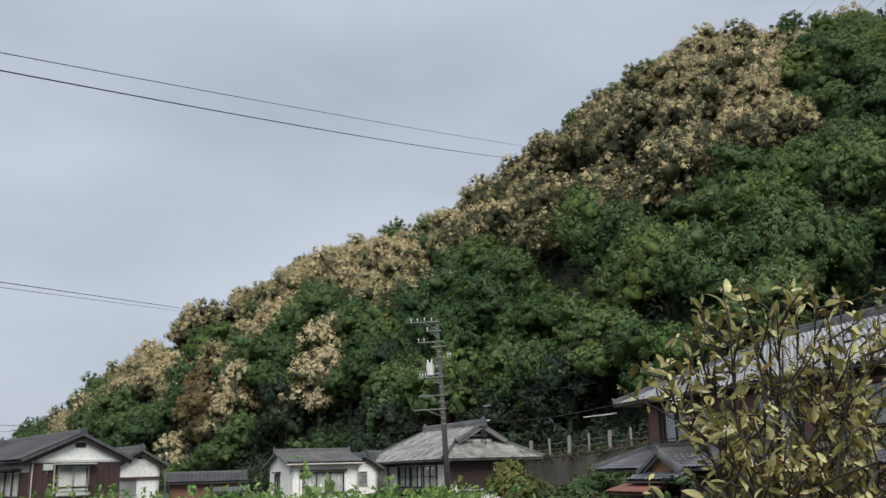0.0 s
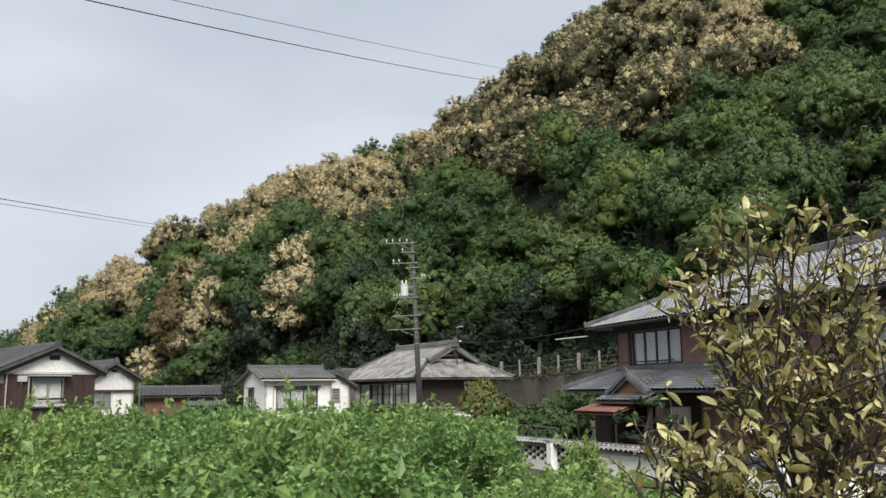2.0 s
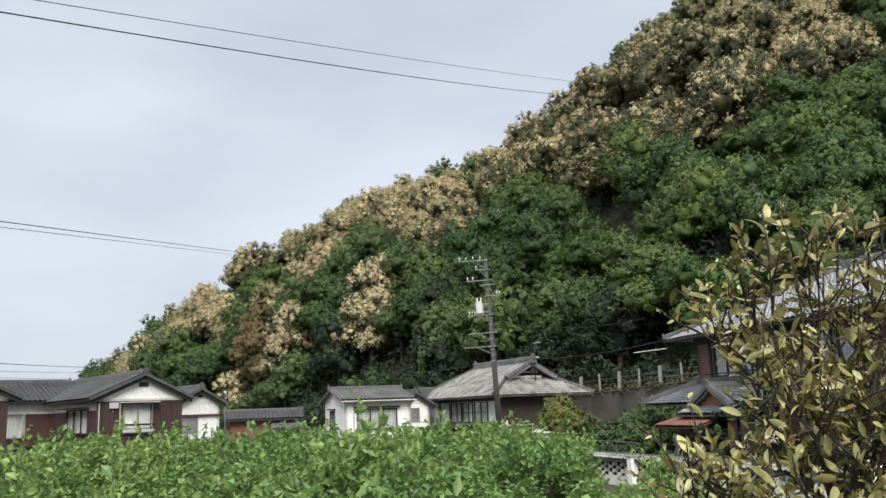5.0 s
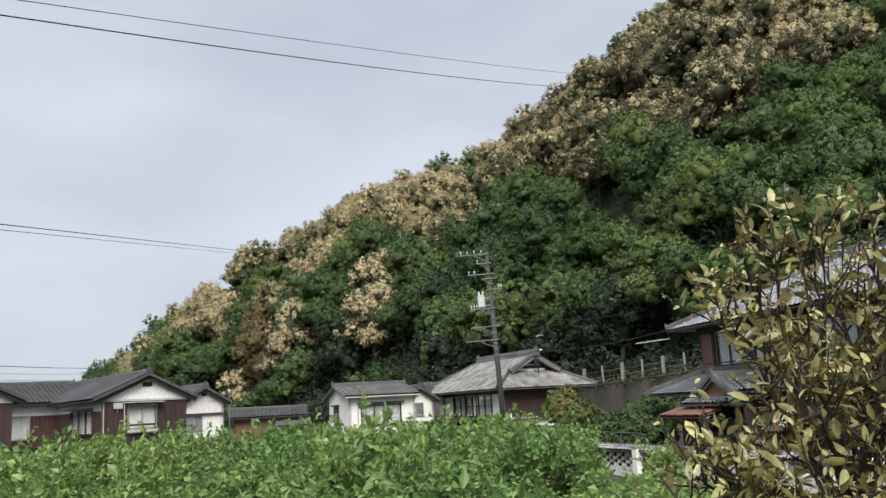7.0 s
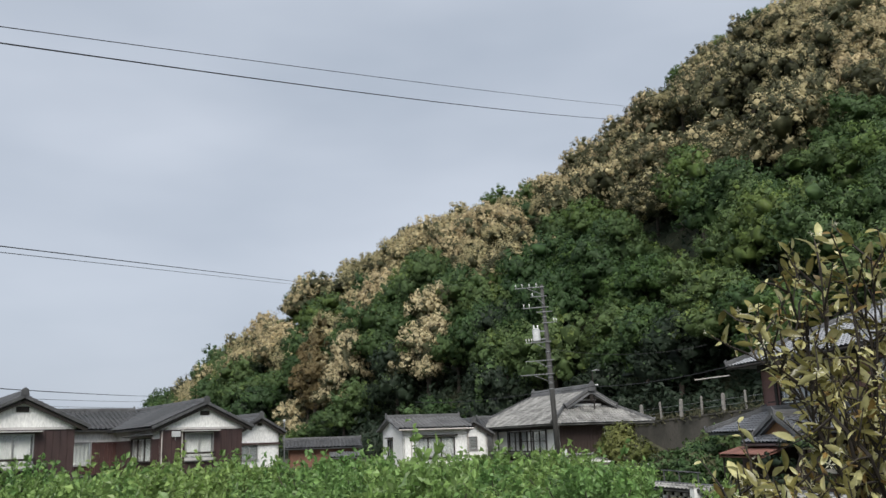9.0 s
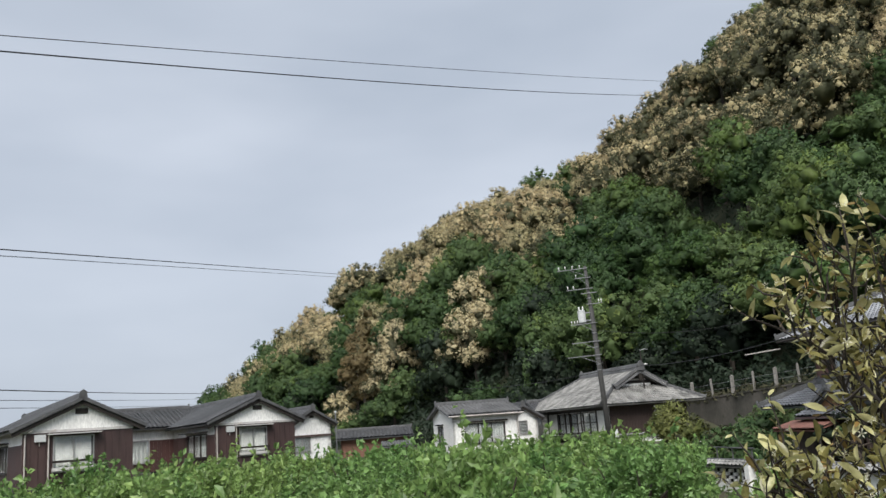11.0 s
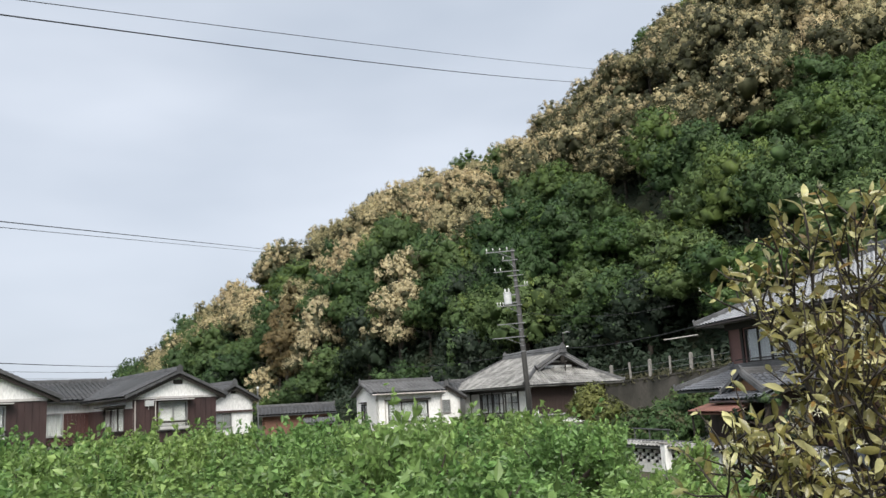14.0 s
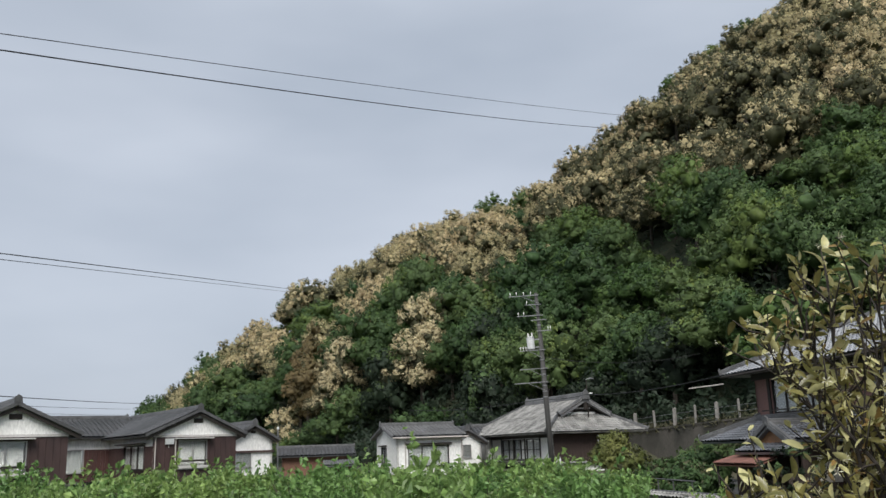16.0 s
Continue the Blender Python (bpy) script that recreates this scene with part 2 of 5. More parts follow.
def part(name, bm, material, parent, label="", smooth=False):
    """One mesh object under a thing or a part, in the thing's own axes."""
    me = bm if isinstance(bm, bpy.types.Mesh) else mesh_of(name, bm, material)
    if smooth:
        me.shade_smooth()
    ob = new(name, me)
    ob.parent = parent
    if label:
        ob["label"] = label
    return ob


def thing(name, m, label, category, group="", kind=""):
    ob = new(name)
    ob.empty_display_size = 0.2
    ob.matrix_basis = m
    return tagged(ob, label, category, group, kind)


def bx(bm, x0, x1, y0, y1, z0, z1):
    v = [bm.verts.new((x, y, z)) for z in (z0, z1) for x, y in ((x0, y0), (x1, y0), (x1, y1), (x0, y1))]
    for f in ((3, 2, 1, 0), (4, 5, 6, 7), (0, 1, 5, 4), (1, 2, 6, 5), (2, 3, 7, 6), (3, 0, 4, 7)):
        bm.faces.new([v[i] for i in f])
    return bm


def box(*c):
    return bx(bmesh.new(), *c)


def extrude_poly(pts, vec):
    """A solid from a flat outline and the way along which it is drawn out."""
    bm = bmesh.new()
    a = [bm.verts.new(p) for p in pts]
    b = [bm.verts.new(Vector(p) + Vector(vec)) for p in pts]
    bm.faces.new(a[::-1])
    bm.faces.new(b)
    k = len(a)
    for i in range(k):
        bm.faces.new((a[i], a[(i + 1) % k], b[(i + 1) % k], b[i]))
    bmesh.ops.recalc_face_normals(bm, faces=bm.faces)
    return bm


def tube(bm, pts, radii, sides=6):
    """A round, tapered tube along points."""
    pts = [Vector(p) for p in pts]
    rings = []
    for i, p in enumerate(pts):
        d = (pts[min(i + 1, len(pts) - 1)] - pts[max(i - 1, 0)]).normalized()
        side = d.cross((0, 0, 1)) if abs(d.z) < 0.95 else d.cross((1, 0, 0))
        side.normalize()
        up = side.cross(d)
        r = radii[i] if isinstance(radii, (list, tuple)) else radii
        rings.append([bm.verts.new(p + (side * math.cos(2 * math.pi * k / sides) + up * math.sin(2 * math.pi * k / sides)) * r) for k in range(sides)])
    for a, b in zip(rings, rings[1:]):
        for k in range(sides):
            bm.faces.new((a[k], a[(k + 1) % sides], b[(k + 1) % sides], b[k]))
    bm.faces.new(rings[0][::-1])
    bm.faces.new(rings[-1])
    return bm


def line(p, q, r, sides=6):
    return tube(bmesh.new(), [p, q], r, sides)


# ---------------------------------------------------------------- ground
HILL_AZ = [-60, -27, -24, -21.7, -18.7, -16.3, -13.1, -10.1, -7.1, -4.8, -1.7, 0.7, 2.6, 5.4, 6.7, 9.5, 11.9, 13.6, 16.4, 18.2, 21, 24.8, 28, 33, 60]
HILL_EL = [0, 0, 0.8, 3.0, 5.6, 7.7, 10.05, 12.15, 13.45, 14.9, 15.9, 16.8, 17.0, 18.0, 19.0, 20.2, 21.8, 23.4, 24.7, 25.5, 26.8, 27.0, 26.3, 26.5, 22]
FOOT_AZ, FOOT_D = [-60, -22, -15, -10, 0, 10, 20, 33, 60], [200, 180, 132, 104, 84, 74, 64, 60, 60]
CREST_AZ, CREST_D = [-60, -22, -13, -5, 5, 16, 30, 60], [235, 230, 198, 180, 170, 165, 165, 165]


def crown_at(az):
    return float(np.interp(az, [-22, -16, -10, 0, 20], [11.6, 12.2, 11.2, 9.8, 8.8]))


def hill(az):
    """Foot distance, crest distance and crest height of the wooded hill towards a bearing in degrees."""
    foot, crest = np.interp(az, FOOT_AZ, FOOT_D), np.interp(az, CREST_AZ, CREST_D)
    return foot, crest, max(1.3, EYE + crest * math.tan(radians(np.interp(az, HILL_AZ, HILL_EL))) - crown_at(az))


def ground_z(x, y):
    d, az = math.hypot(x, y), math.degrees(math.atan2(x, y))
    bank = 1.15 * (1 - min(1, max(0, (y - 3.6) / 1.3)))
    right = min(1, max(0, (x - (2.2 + 0.11 * y)) / 1.5))
    terrace = 1.15 * min(1, max(0, (y - 45) / 2.0)) * (1 - right * 0.6) if y > 40 else 0.0
    z = max(bank, terrace)
    behind = (x - 8.0) * 0.731 + (y - 70.0) * 0.682
    along = ((x - 8.0) * 0.682 - (y - 70.0) * 0.731) / 20.5
    if 0.6 < behind < 14 and -0.12 < along < 1.15:
        z = max(z, 3.0 + 1.3 * along)
    if y > 20:
        foot, crest, top = hill(az)
        s = (d - foot) / (crest - foot)
        if s > 0:
            base = z
            z = base + (top - base) * min(1, s) ** 0.86
            if s > 1:
                z = base + (top - base) * max(0, 1 - (d - crest) / 190) ** 0.8
    return z


def grid_steps(*spans):
    out = []
    for a, b, step in spans:
        out += list(np.arange(a, b, step))
    return out + [spans[-1][1]]


gx = grid_steps((-3000, -400, 650), (-400, -160, 20), (-160, -40, 5), (-40, 24, 1.6), (24, 160, 5), (160, 400, 20), (400, 3000, 650))
gy = grid_steps((-3000, -200, 700), (-200, -20, 30), (-20, 0, 4), (0, 8, 0.8), (8, 44, 3), (44, 48, 1), (48, 250, 4), (250, 420, 17), (420, 3000, 645))
verts = [(x, y, ground_z(x, y) + 0.05 * noise.noise((x * 0.7, y * 0.7, 0)) if abs(x) < 400 and abs(y) < 420 else 0.0) for y in gy for x in gx]
k = len(gx)
faces = [(j * k + i, j * k + i + 1, (j + 1) * k + i + 1, (j + 1) * k + i) for j in range(len(gy) - 1) for i in range(k - 1)]
me = bpy.data.meshes.new("ground")
me.from_pydata(verts, [], faces)
me.materials.append(M_SOIL)
me.materials.append(M_LITTER)
for poly in me.polygons:
    c = poly.center
    if c.y > 20 and abs(c.x) < 400 and c.y < 420:
        poly.material_index = int(math.hypot(c.x, c.y) > hill(math.degrees(math.atan2(c.x, c.y)))[0] - 1)
me.shade_smooth()
tagged(new("ground", me), "brown soil and weeds rising to a steep wooded hill", "ground", kind="structure")

# ---------------------------------------------------------------- the wooded hill
rng = np.random.default_rng(7)


def leaf_quads(centres, normals, size, squash=0.6):
    """Kite-shaped leaf sprays, bent a little along the middle: arrays of vertices and faces."""
    n = len(centres)
    nrm = normals / np.linalg.norm(normals, axis=1)[:, None]
    ref = rng.normal(size=(n, 3))
    a = np.cross(nrm, ref)
    a /= np.linalg.norm(a, axis=1)[:, None]
    b = np.cross(nrm, a)
    s = (size * rng.uniform(0.65, 1.35, n))[:, None]
    droop = nrm * s * rng.uniform(-0.35, 0.1, n)[:, None]
    v = np.stack([centres - a * s + b * s * squash * 0.5, centres - b * s * squash, centres + a * s + droop], 1)
    return v.reshape(-1, 3)


ICO = bmesh.new()
bmesh.ops.create_icosphere(ICO, subdivisions=1, radius=1.0)
ICO_V = np.array([v.co for v in ICO.verts])
ICO_F = np.array([[v.index for v in f.verts] for f in ICO.faces])
ICO.free()
OCTA_V = np.array([(1, 0, 0), (0, 1, 0), (-1, 0, 0), (0, -1, 0), (0, 0, 1), (0, 0, -1)], float)
OCTA_F = np.array([(i, (i + 1) % 4, 4) for i in range(4)] + [((i + 1) % 4, i, 5) for i in range(4)])


def crown_mesh(name, lobes, sprays, size, mats, bloom=0.0, puff=None, cover=1.75):
    """A crown: lobes covered in rounded puffs of shoots, each puff a small uneven tuft with leaf sprays over it; bloom is the share of
    puffs in the second material, most of them where the crown looks up."""
    allv, allf, allm, alln, count = [], [], [], [], 0

    def add(v, f, m, nrm):
        nonlocal count
        allv.append(v)
        allf.append(f + count)
        allm.append(np.full(len(f), m))
        alln.append(nrm)
        count += len(v)

    heart = np.mean([l[:3] for l in lobes], axis=0) - (0, 0, 0.6)
    for (cx, cy, cz, r, h) in lobes:
        mid = np.array((cx, cy, cz))
        wob = 1 + 0.14 * rng.normal(size=len(ICO_V))
        add(ICO_V * wob[:, None] * (r * 0.5, r * 0.5, h * 0.5) + mid, ICO_F, 0, ICO_V + 0.5 * rng.normal(size=ICO_V.shape))
        rb0 = min(0.62 * r, puff or max(0.36 * r, size * 2.6))
        nb = int(np.clip(cover * (r / rb0) * (h / rb0), 6, 60))
        zz = 1 - (np.arange(nb) + 0.5) * 1.5 / nb
        ph = np.arange(nb) * 2.39996 + rng.uniform(0, 6.28)
        bd = np.stack([np.sqrt(1 - zz * zz) * np.cos(ph), np.sqrt(1 - zz * zz) * np.sin(ph), zz], 1) + 0.14 * rng.normal(size=(nb, 3))
        bd /= np.linalg.norm(bd, axis=1)[:, None]
        for b in bd:
            rb = rb0 * rng.uniform(0.65, 1.3)
            full = rng.random() < bloom * (0.8 + 0.45 * b[2])
            at = b * (r * 0.82, r * 0.82, h * 0.82) + mid
            out = (at - heart) / np.linalg.norm(at - heart)
            add(OCTA_V * rb * rng.uniform(0.35, 0.75, (6, 1)) * (1, 1, 0.8) + at, OCTA_F, int(full), 0.6 * OCTA_V + 0.5 * b + 0.5 * out + 0.4 * rng.normal(size=(6, 3)))
            n = int(sprays)
            d = rng.normal(size=(n, 3)) * 0.7 + b * 0.8 + (0, 0, 0.3)
            d /= np.linalg.norm(d, axis=1)[:, None]
            turn = d + 0.4 * rng.normal(size=d.shape)
            v = leaf_quads(at + d * rb * rng.uniform(0.6, 1.12, n)[:, None], turn, np.full(n, size), 0.8)
            other = rng.random(n) < (0.85 if full else 0.05 if bloom else 0.0)
            tri = np.arange(3 * n).reshape(-1, 3)
            add(v, tri, 0, np.repeat(0.6 * turn + 0.5 * b + 0.5 * out, 3, axis=0))
            allm[-1] = other.astype(int)
    v, f, nrm = np.concatenate(allv), np.concatenate(allf), np.concatenate(alln)
    me = bpy.data.meshes.new(name)
    me.from_pydata(v.tolist(), [], f.tolist())
    for mm in mats:
        me.materials.append(mm)
    me.polygons.foreach_set("material_index", np.concatenate(allm).astype(np.int32))
    me.shade_smooth()
    me.normals_split_custom_set_from_vertices((nrm / np.linalg.norm(nrm, axis=1)[:, None]).tolist())
    me.update()
    return me


def dome_lobes(radius, height, count, low=0.0):
    """Lobes gathered in a rounded dome whose foot is at z = 0."""
    out = [(0, 0, height * 0.4, radius * 0.55, height * 0.38)]
    for i in range(count):
        a, e = i * 2.399 + rng.uniform(-0.4, 0.4), rng.uniform(low, 1.0)
        rr = radius * (1 - 0.62 * e ** 1.6) * rng.uniform(0.55, 0.8)
        r = radius * rng.uniform(0.3, 0.46)
        out.append((rr * math.cos(a), rr * math.sin(a), height * (0.24 + 0.55 * e), r, r * rng.uniform(0.7, 0.95)))
    return out


def trunk_mesh(name, height, r):
    bm = bmesh.new()
    tube(bm, [(0, 0, -2.0), (0.1, 0, height * 0.5), (0.05, 0.1, height)], [r, r * 0.75, r * 0.4])
    for k in range(3):
        a = k * 2.1
        tube(bm, [(0.08, 0, height * 0.45), (math.cos(a) * height * 0.2, math.sin(a) * height * 0.2, height * 0.8)], [r * 0.45, r * 0.2], 5)
    return mesh_of(name, bm, M_TRUNK)


KINDS = {}
for key, n_var, radius, height, lobes, sprays, size, puff, mats, bloom in (
        ("green", 4, 3.9, 7.5, 13, 29, 0.13, 0.54, (M_G1, M_G2), 0.12), ("fresh", 3, 3.7, 7.2, 13, 29, 0.13, 0.52, (M_G2, M_G1), 0.25),
        # dark evergreens whose leaf colour also carries the shade at the hill's foot
        ("shade_dark", 3, 3.9, 7.5, 12, 26, 0.145, 0.58, (M_GDK, M_G1), 0.1),
        ("gold", 5, 4.0, 6.8, 13, 28, 0.125, 0.52, (M_OLIVE, M_GOLD), 0.92), ("dusky", 4, 4.4, 7.4, 13, 28, 0.13, 0.56, (M_OLIVE, M_GOLD), 0.4),
        ("cream", 3, 2.6, 6.5, 11, 30, 0.11, 0.4, (M_OLIVE, M_CREAMF), 0.85), ("needle", 2, 2.0, 8.0, 10, 24, 0.12, 0.38, (M_GDK, M_G1), 0.2),
        ("bamboo", 2, 2.2, 9.0, 10, 26, 0.13, 0.36, (M_BAMB, M_OLIVE), 0.25)):
    KINDS[key] = [(crown_mesh(f"crown_{key}", dome_lobes(radius, height, lobes, 0.0 if key != "needle" else 0.2), sprays, size, mats, bloom, puff),
                   trunk_mesh(f"trunk_{key}", height * 0.6, 0.22)) for _ in range(n_var)]

TREE_WORDS = {
    "green": "dark green broadleaf evergreen tree on the hillside", "fresh": "bright green leafy tree on the wooded hillside",
    "shade_dark": "dark green broadleaf tree low on the hillside, colour darkened for forest shade",
    "gold": "chinquapin tree covered in golden blossom on the hillside", "dusky": "olive-brown chinquapin tree with fading blossom on the slope",
    "cream": "slender tree with pale cream blossom on the slope", "needle": "dark pointed conifer standing on the hill's crest",
    "bamboo": "dry brownish bamboo clump on the hillside"}


STOOD = []


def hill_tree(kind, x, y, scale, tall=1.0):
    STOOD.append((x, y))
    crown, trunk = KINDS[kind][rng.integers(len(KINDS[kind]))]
    lift = 0.0 if kind == "shade_dark" else 0.7
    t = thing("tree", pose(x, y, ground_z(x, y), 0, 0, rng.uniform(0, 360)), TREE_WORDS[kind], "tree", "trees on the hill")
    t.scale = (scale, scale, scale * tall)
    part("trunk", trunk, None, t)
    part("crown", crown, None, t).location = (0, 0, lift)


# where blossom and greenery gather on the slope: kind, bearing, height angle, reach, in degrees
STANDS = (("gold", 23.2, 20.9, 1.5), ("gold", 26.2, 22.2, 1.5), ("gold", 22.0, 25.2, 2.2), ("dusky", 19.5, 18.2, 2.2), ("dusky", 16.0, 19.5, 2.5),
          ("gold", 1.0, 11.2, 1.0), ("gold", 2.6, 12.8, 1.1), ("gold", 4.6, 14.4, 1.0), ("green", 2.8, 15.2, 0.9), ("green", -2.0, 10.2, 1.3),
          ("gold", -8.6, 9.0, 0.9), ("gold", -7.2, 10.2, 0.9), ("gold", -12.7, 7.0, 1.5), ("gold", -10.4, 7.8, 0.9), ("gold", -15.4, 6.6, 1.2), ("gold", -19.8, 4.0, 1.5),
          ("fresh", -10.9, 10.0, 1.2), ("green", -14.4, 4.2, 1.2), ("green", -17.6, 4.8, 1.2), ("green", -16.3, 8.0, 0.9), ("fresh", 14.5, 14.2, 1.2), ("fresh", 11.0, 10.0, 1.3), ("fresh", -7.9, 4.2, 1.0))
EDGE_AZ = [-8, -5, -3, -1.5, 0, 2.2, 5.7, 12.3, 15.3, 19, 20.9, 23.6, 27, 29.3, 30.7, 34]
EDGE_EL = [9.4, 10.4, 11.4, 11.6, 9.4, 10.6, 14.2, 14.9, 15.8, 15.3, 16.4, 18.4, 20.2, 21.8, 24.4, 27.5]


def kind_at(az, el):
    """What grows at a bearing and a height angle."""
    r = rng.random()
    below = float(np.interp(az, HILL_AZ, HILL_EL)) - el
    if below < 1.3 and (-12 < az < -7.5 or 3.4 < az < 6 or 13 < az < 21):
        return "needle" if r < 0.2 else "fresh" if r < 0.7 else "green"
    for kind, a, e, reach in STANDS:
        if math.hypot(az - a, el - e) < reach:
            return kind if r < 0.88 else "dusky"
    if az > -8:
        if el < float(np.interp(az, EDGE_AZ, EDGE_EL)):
            # low down, forest shade is put in by choosing the darkest leaf colour
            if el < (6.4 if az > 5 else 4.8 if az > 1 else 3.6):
                return "shade_dark" if r < 0.8 else "green"
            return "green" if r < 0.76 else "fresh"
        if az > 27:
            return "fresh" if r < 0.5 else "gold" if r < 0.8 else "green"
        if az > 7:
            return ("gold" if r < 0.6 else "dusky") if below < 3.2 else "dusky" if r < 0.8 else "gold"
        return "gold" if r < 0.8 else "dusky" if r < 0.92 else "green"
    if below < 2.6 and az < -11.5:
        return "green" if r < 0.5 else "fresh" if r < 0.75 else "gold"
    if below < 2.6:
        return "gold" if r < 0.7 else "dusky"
    return "green" if r < 0.68 else "shade_dark" if r < 0.76 else "fresh" if r < 0.93 else "gold"


# trees that stand out singly: kind, bearing, distance, size, height
SINGLES = (("cream", -3.8, 105, 1.6, 1.2), ("cream", -4.4, 101, 1.5, 1.1), ("green", -5.3, 94, 0.8, 0.9), ("green", -4.0, 94, 0.7, 0.9), ("cream", -9.8, 118, 1.3, 1.35), ("cream", -10.5, 114, 1.05, 1.2), ("cream", -13.1, 121, 1.2, 1.0),
           ("bamboo", -11.7, 119, 1.3, 1.25), ("bamboo", -12.2, 121, 1.3, 1.1), ("bamboo", -11.2, 118, 1.1, 1.1), ("bamboo", -11.6, 126, 1.2, 1.4), ("gold", 22.5, 128, 1.1, 1.1),
           ("fresh", 4.2, 176, 1.05, 1.15), ("green", 5.2, 177, 1.05, 1.2), ("fresh", 13.4, 170, 0.95, 1.15), ("fresh", 14.6, 170, 1.0, 1.2), ("green", 17.2, 171, 0.9, 1.25), ("fresh", 20.3, 171, 0.95, 1.2),
           ("needle", -8.6, 190, 0.9, 1.2), ("needle", -7.9, 189, 0.8, 1.15), ("green", -9.6, 191, 0.8, 1.15), ("fresh", 28.8, 166, 0.9, 1.15), ("fresh", 30.2, 166, 0.8, 1.15),
           ("green", -1.2, 99, 1.1, 1.1), ("shade_dark", 0.6, 97, 1.1, 1.1), ("green", -2.4, 100, 1.0, 1.1), ("green", 0.2, 104, 1.1, 1.1), ("green", 2.2, 98, 1.1, 1.1), ("shade_dark", -6.4, 104, 1.1, 1.2),
           ("green", -11.9, 114, 0.75, 0.8), ("green", -11.0, 111, 0.8, 0.8), ("green", -9.9, 107, 0.85, 0.9), ("fresh", -12.9, 116, 0.7, 0.7), ("green", -8.9, 108, 0.9, 0.9),
           ("green", -13.6, 193, 0.9, 0.95), ("fresh", -12.7, 189, 0.9, 0.95), ("green", -14.6, 196, 0.85, 0.95),
           ("green", 16.3, 83, 1.1, 1.1), ("green", 17.6, 85, 1.1, 1.1), ("green", 18.8, 83, 1.0, 1.1), ("green", 16.9, 89, 1.1, 1.1))

for row in range(16):
    az = -21.0
    while az < 38:
        foot, crest, top = hill(az)
        s = (row + rng.uniform(-0.4, 0.4)) / 14.2
        d = foot + (crest - foot) * s
        big = np.interp(d, [80, 230], [1.0, 1.12]) * rng.uniform(0.95, 1.42)
        here = az + rng.uniform(-0.9, 0.9)
        x, y = d * math.sin(radians(here)), d * math.cos(radians(here))
        hides = any(k_ in ("cream", "bamboo") and abs(here - a_) < 2.3 and d_ - 16 < d < d_ + 2 for k_, a_, d_, _, _ in SINGLES)
        if s > -0.04 and here > -21.4 and not hides:
            f = (math.degrees(math.atan2(ground_z(x, y) + crown_at(here) * 0.7 - EYE, d))) / max(1.0, float(np.interp(here, HILL_AZ, HILL_EL)))
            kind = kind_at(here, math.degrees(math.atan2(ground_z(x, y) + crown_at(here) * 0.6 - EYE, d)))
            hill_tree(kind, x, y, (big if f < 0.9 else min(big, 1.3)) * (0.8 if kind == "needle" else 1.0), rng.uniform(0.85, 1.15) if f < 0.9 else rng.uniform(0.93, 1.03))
        az += math.degrees(7.6 / d) * np.interp(d, [80, 230], [1.0, 1.1])
# single trees that stand out
for kind, az, d, sc, tall in SINGLES:
    hill_tree(kind, d * math.sin(radians(az)), d * math.cos(radians(az)), sc, tall)
# trees in the gaps that the rows leave
for row in range(26):
    az = -20.5
    while az < 37:
        foot, crest, top = hill(az)
        d = foot + (crest - foot) * (row + 0.5) / 26
        x, y = d * math.sin(radians(az)), d * math.cos(radians(az))
        near = np.array(STOOD) - (x, y)
        open_view = any(k_ in ("cream", "bamboo") and abs(az - a_) < 2.0 and d_ - 15 < d < d_ for k_, a_, d_, _, _ in SINGLES)
        if np.min(np.hypot(near[:, 0], near[:, 1])) > 5.9 and not open_view:
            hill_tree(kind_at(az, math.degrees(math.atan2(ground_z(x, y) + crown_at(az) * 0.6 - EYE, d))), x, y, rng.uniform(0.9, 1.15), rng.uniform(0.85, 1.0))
        az += math.degrees(2.5 / d)

# ---------------------------------------------------------------- the orchard


def leaf_shape(length, width, segs):
    """A pointed, folded leaf from the origin along +x: vertices and faces."""
    if segs == 1:
        return np.array([(0, 0, 0), (0.45 * length, -width / 2, 0.08 * length), (length, 0, -0.15 * length), (0.45 * length, width / 2, 0.08 * length)]), [(0, 1, 2), (0, 2, 3)]
    xs = [i / segs for i in range(segs + 1)]
    v, f = [], []
    for i, t in enumerate(xs):
        w = width * 0.5 * math.sin(math.pi * min(1, t * 0.94 + 0.06)) ** 0.8 if i < segs else 0.0
        z = -0.22 * length * t * t
        v += [(t * length, -w, z + w * 0.35), (t * length, 0, z), (t * length, w, z + w * 0.35)]
    for i in range(segs):
        a, b = 3 * i, 3 * (i + 1)
        f += [(a, b, b + 1, a + 1), (a + 1, b + 1, b + 2, a + 2)]
    return np.array(v), f


def place_leaves(shape, faces, where, along, size, roll=0.6):
    """Copies of a leaf at points, each pointing along its own way: arrays of vertices and faces."""
    n = len(where)
    a = along / np.linalg.norm(along, axis=1)[:, None]
    up = np.tile((0.0, 0.0, 1.0), (n, 1)) + roll * rng.normal(size=(n, 3))
    b = np.cross(up, a)
    b /= np.linalg.norm(b, axis=1)[:, None] + 1e-9
    c = np.cross(a, b)
    m = np.stack([a, b, c], 1) * size[:, None, None]
    v = np.einsum("vk,nkj->nvj", shape, m) + where[:, None, :]
    k = len(shape)
    f = (np.arange(n)[:, None, None] * k + np.array(faces)[None]).reshape(-1, len(faces[0]))
    return v.reshape(-1, 3), f


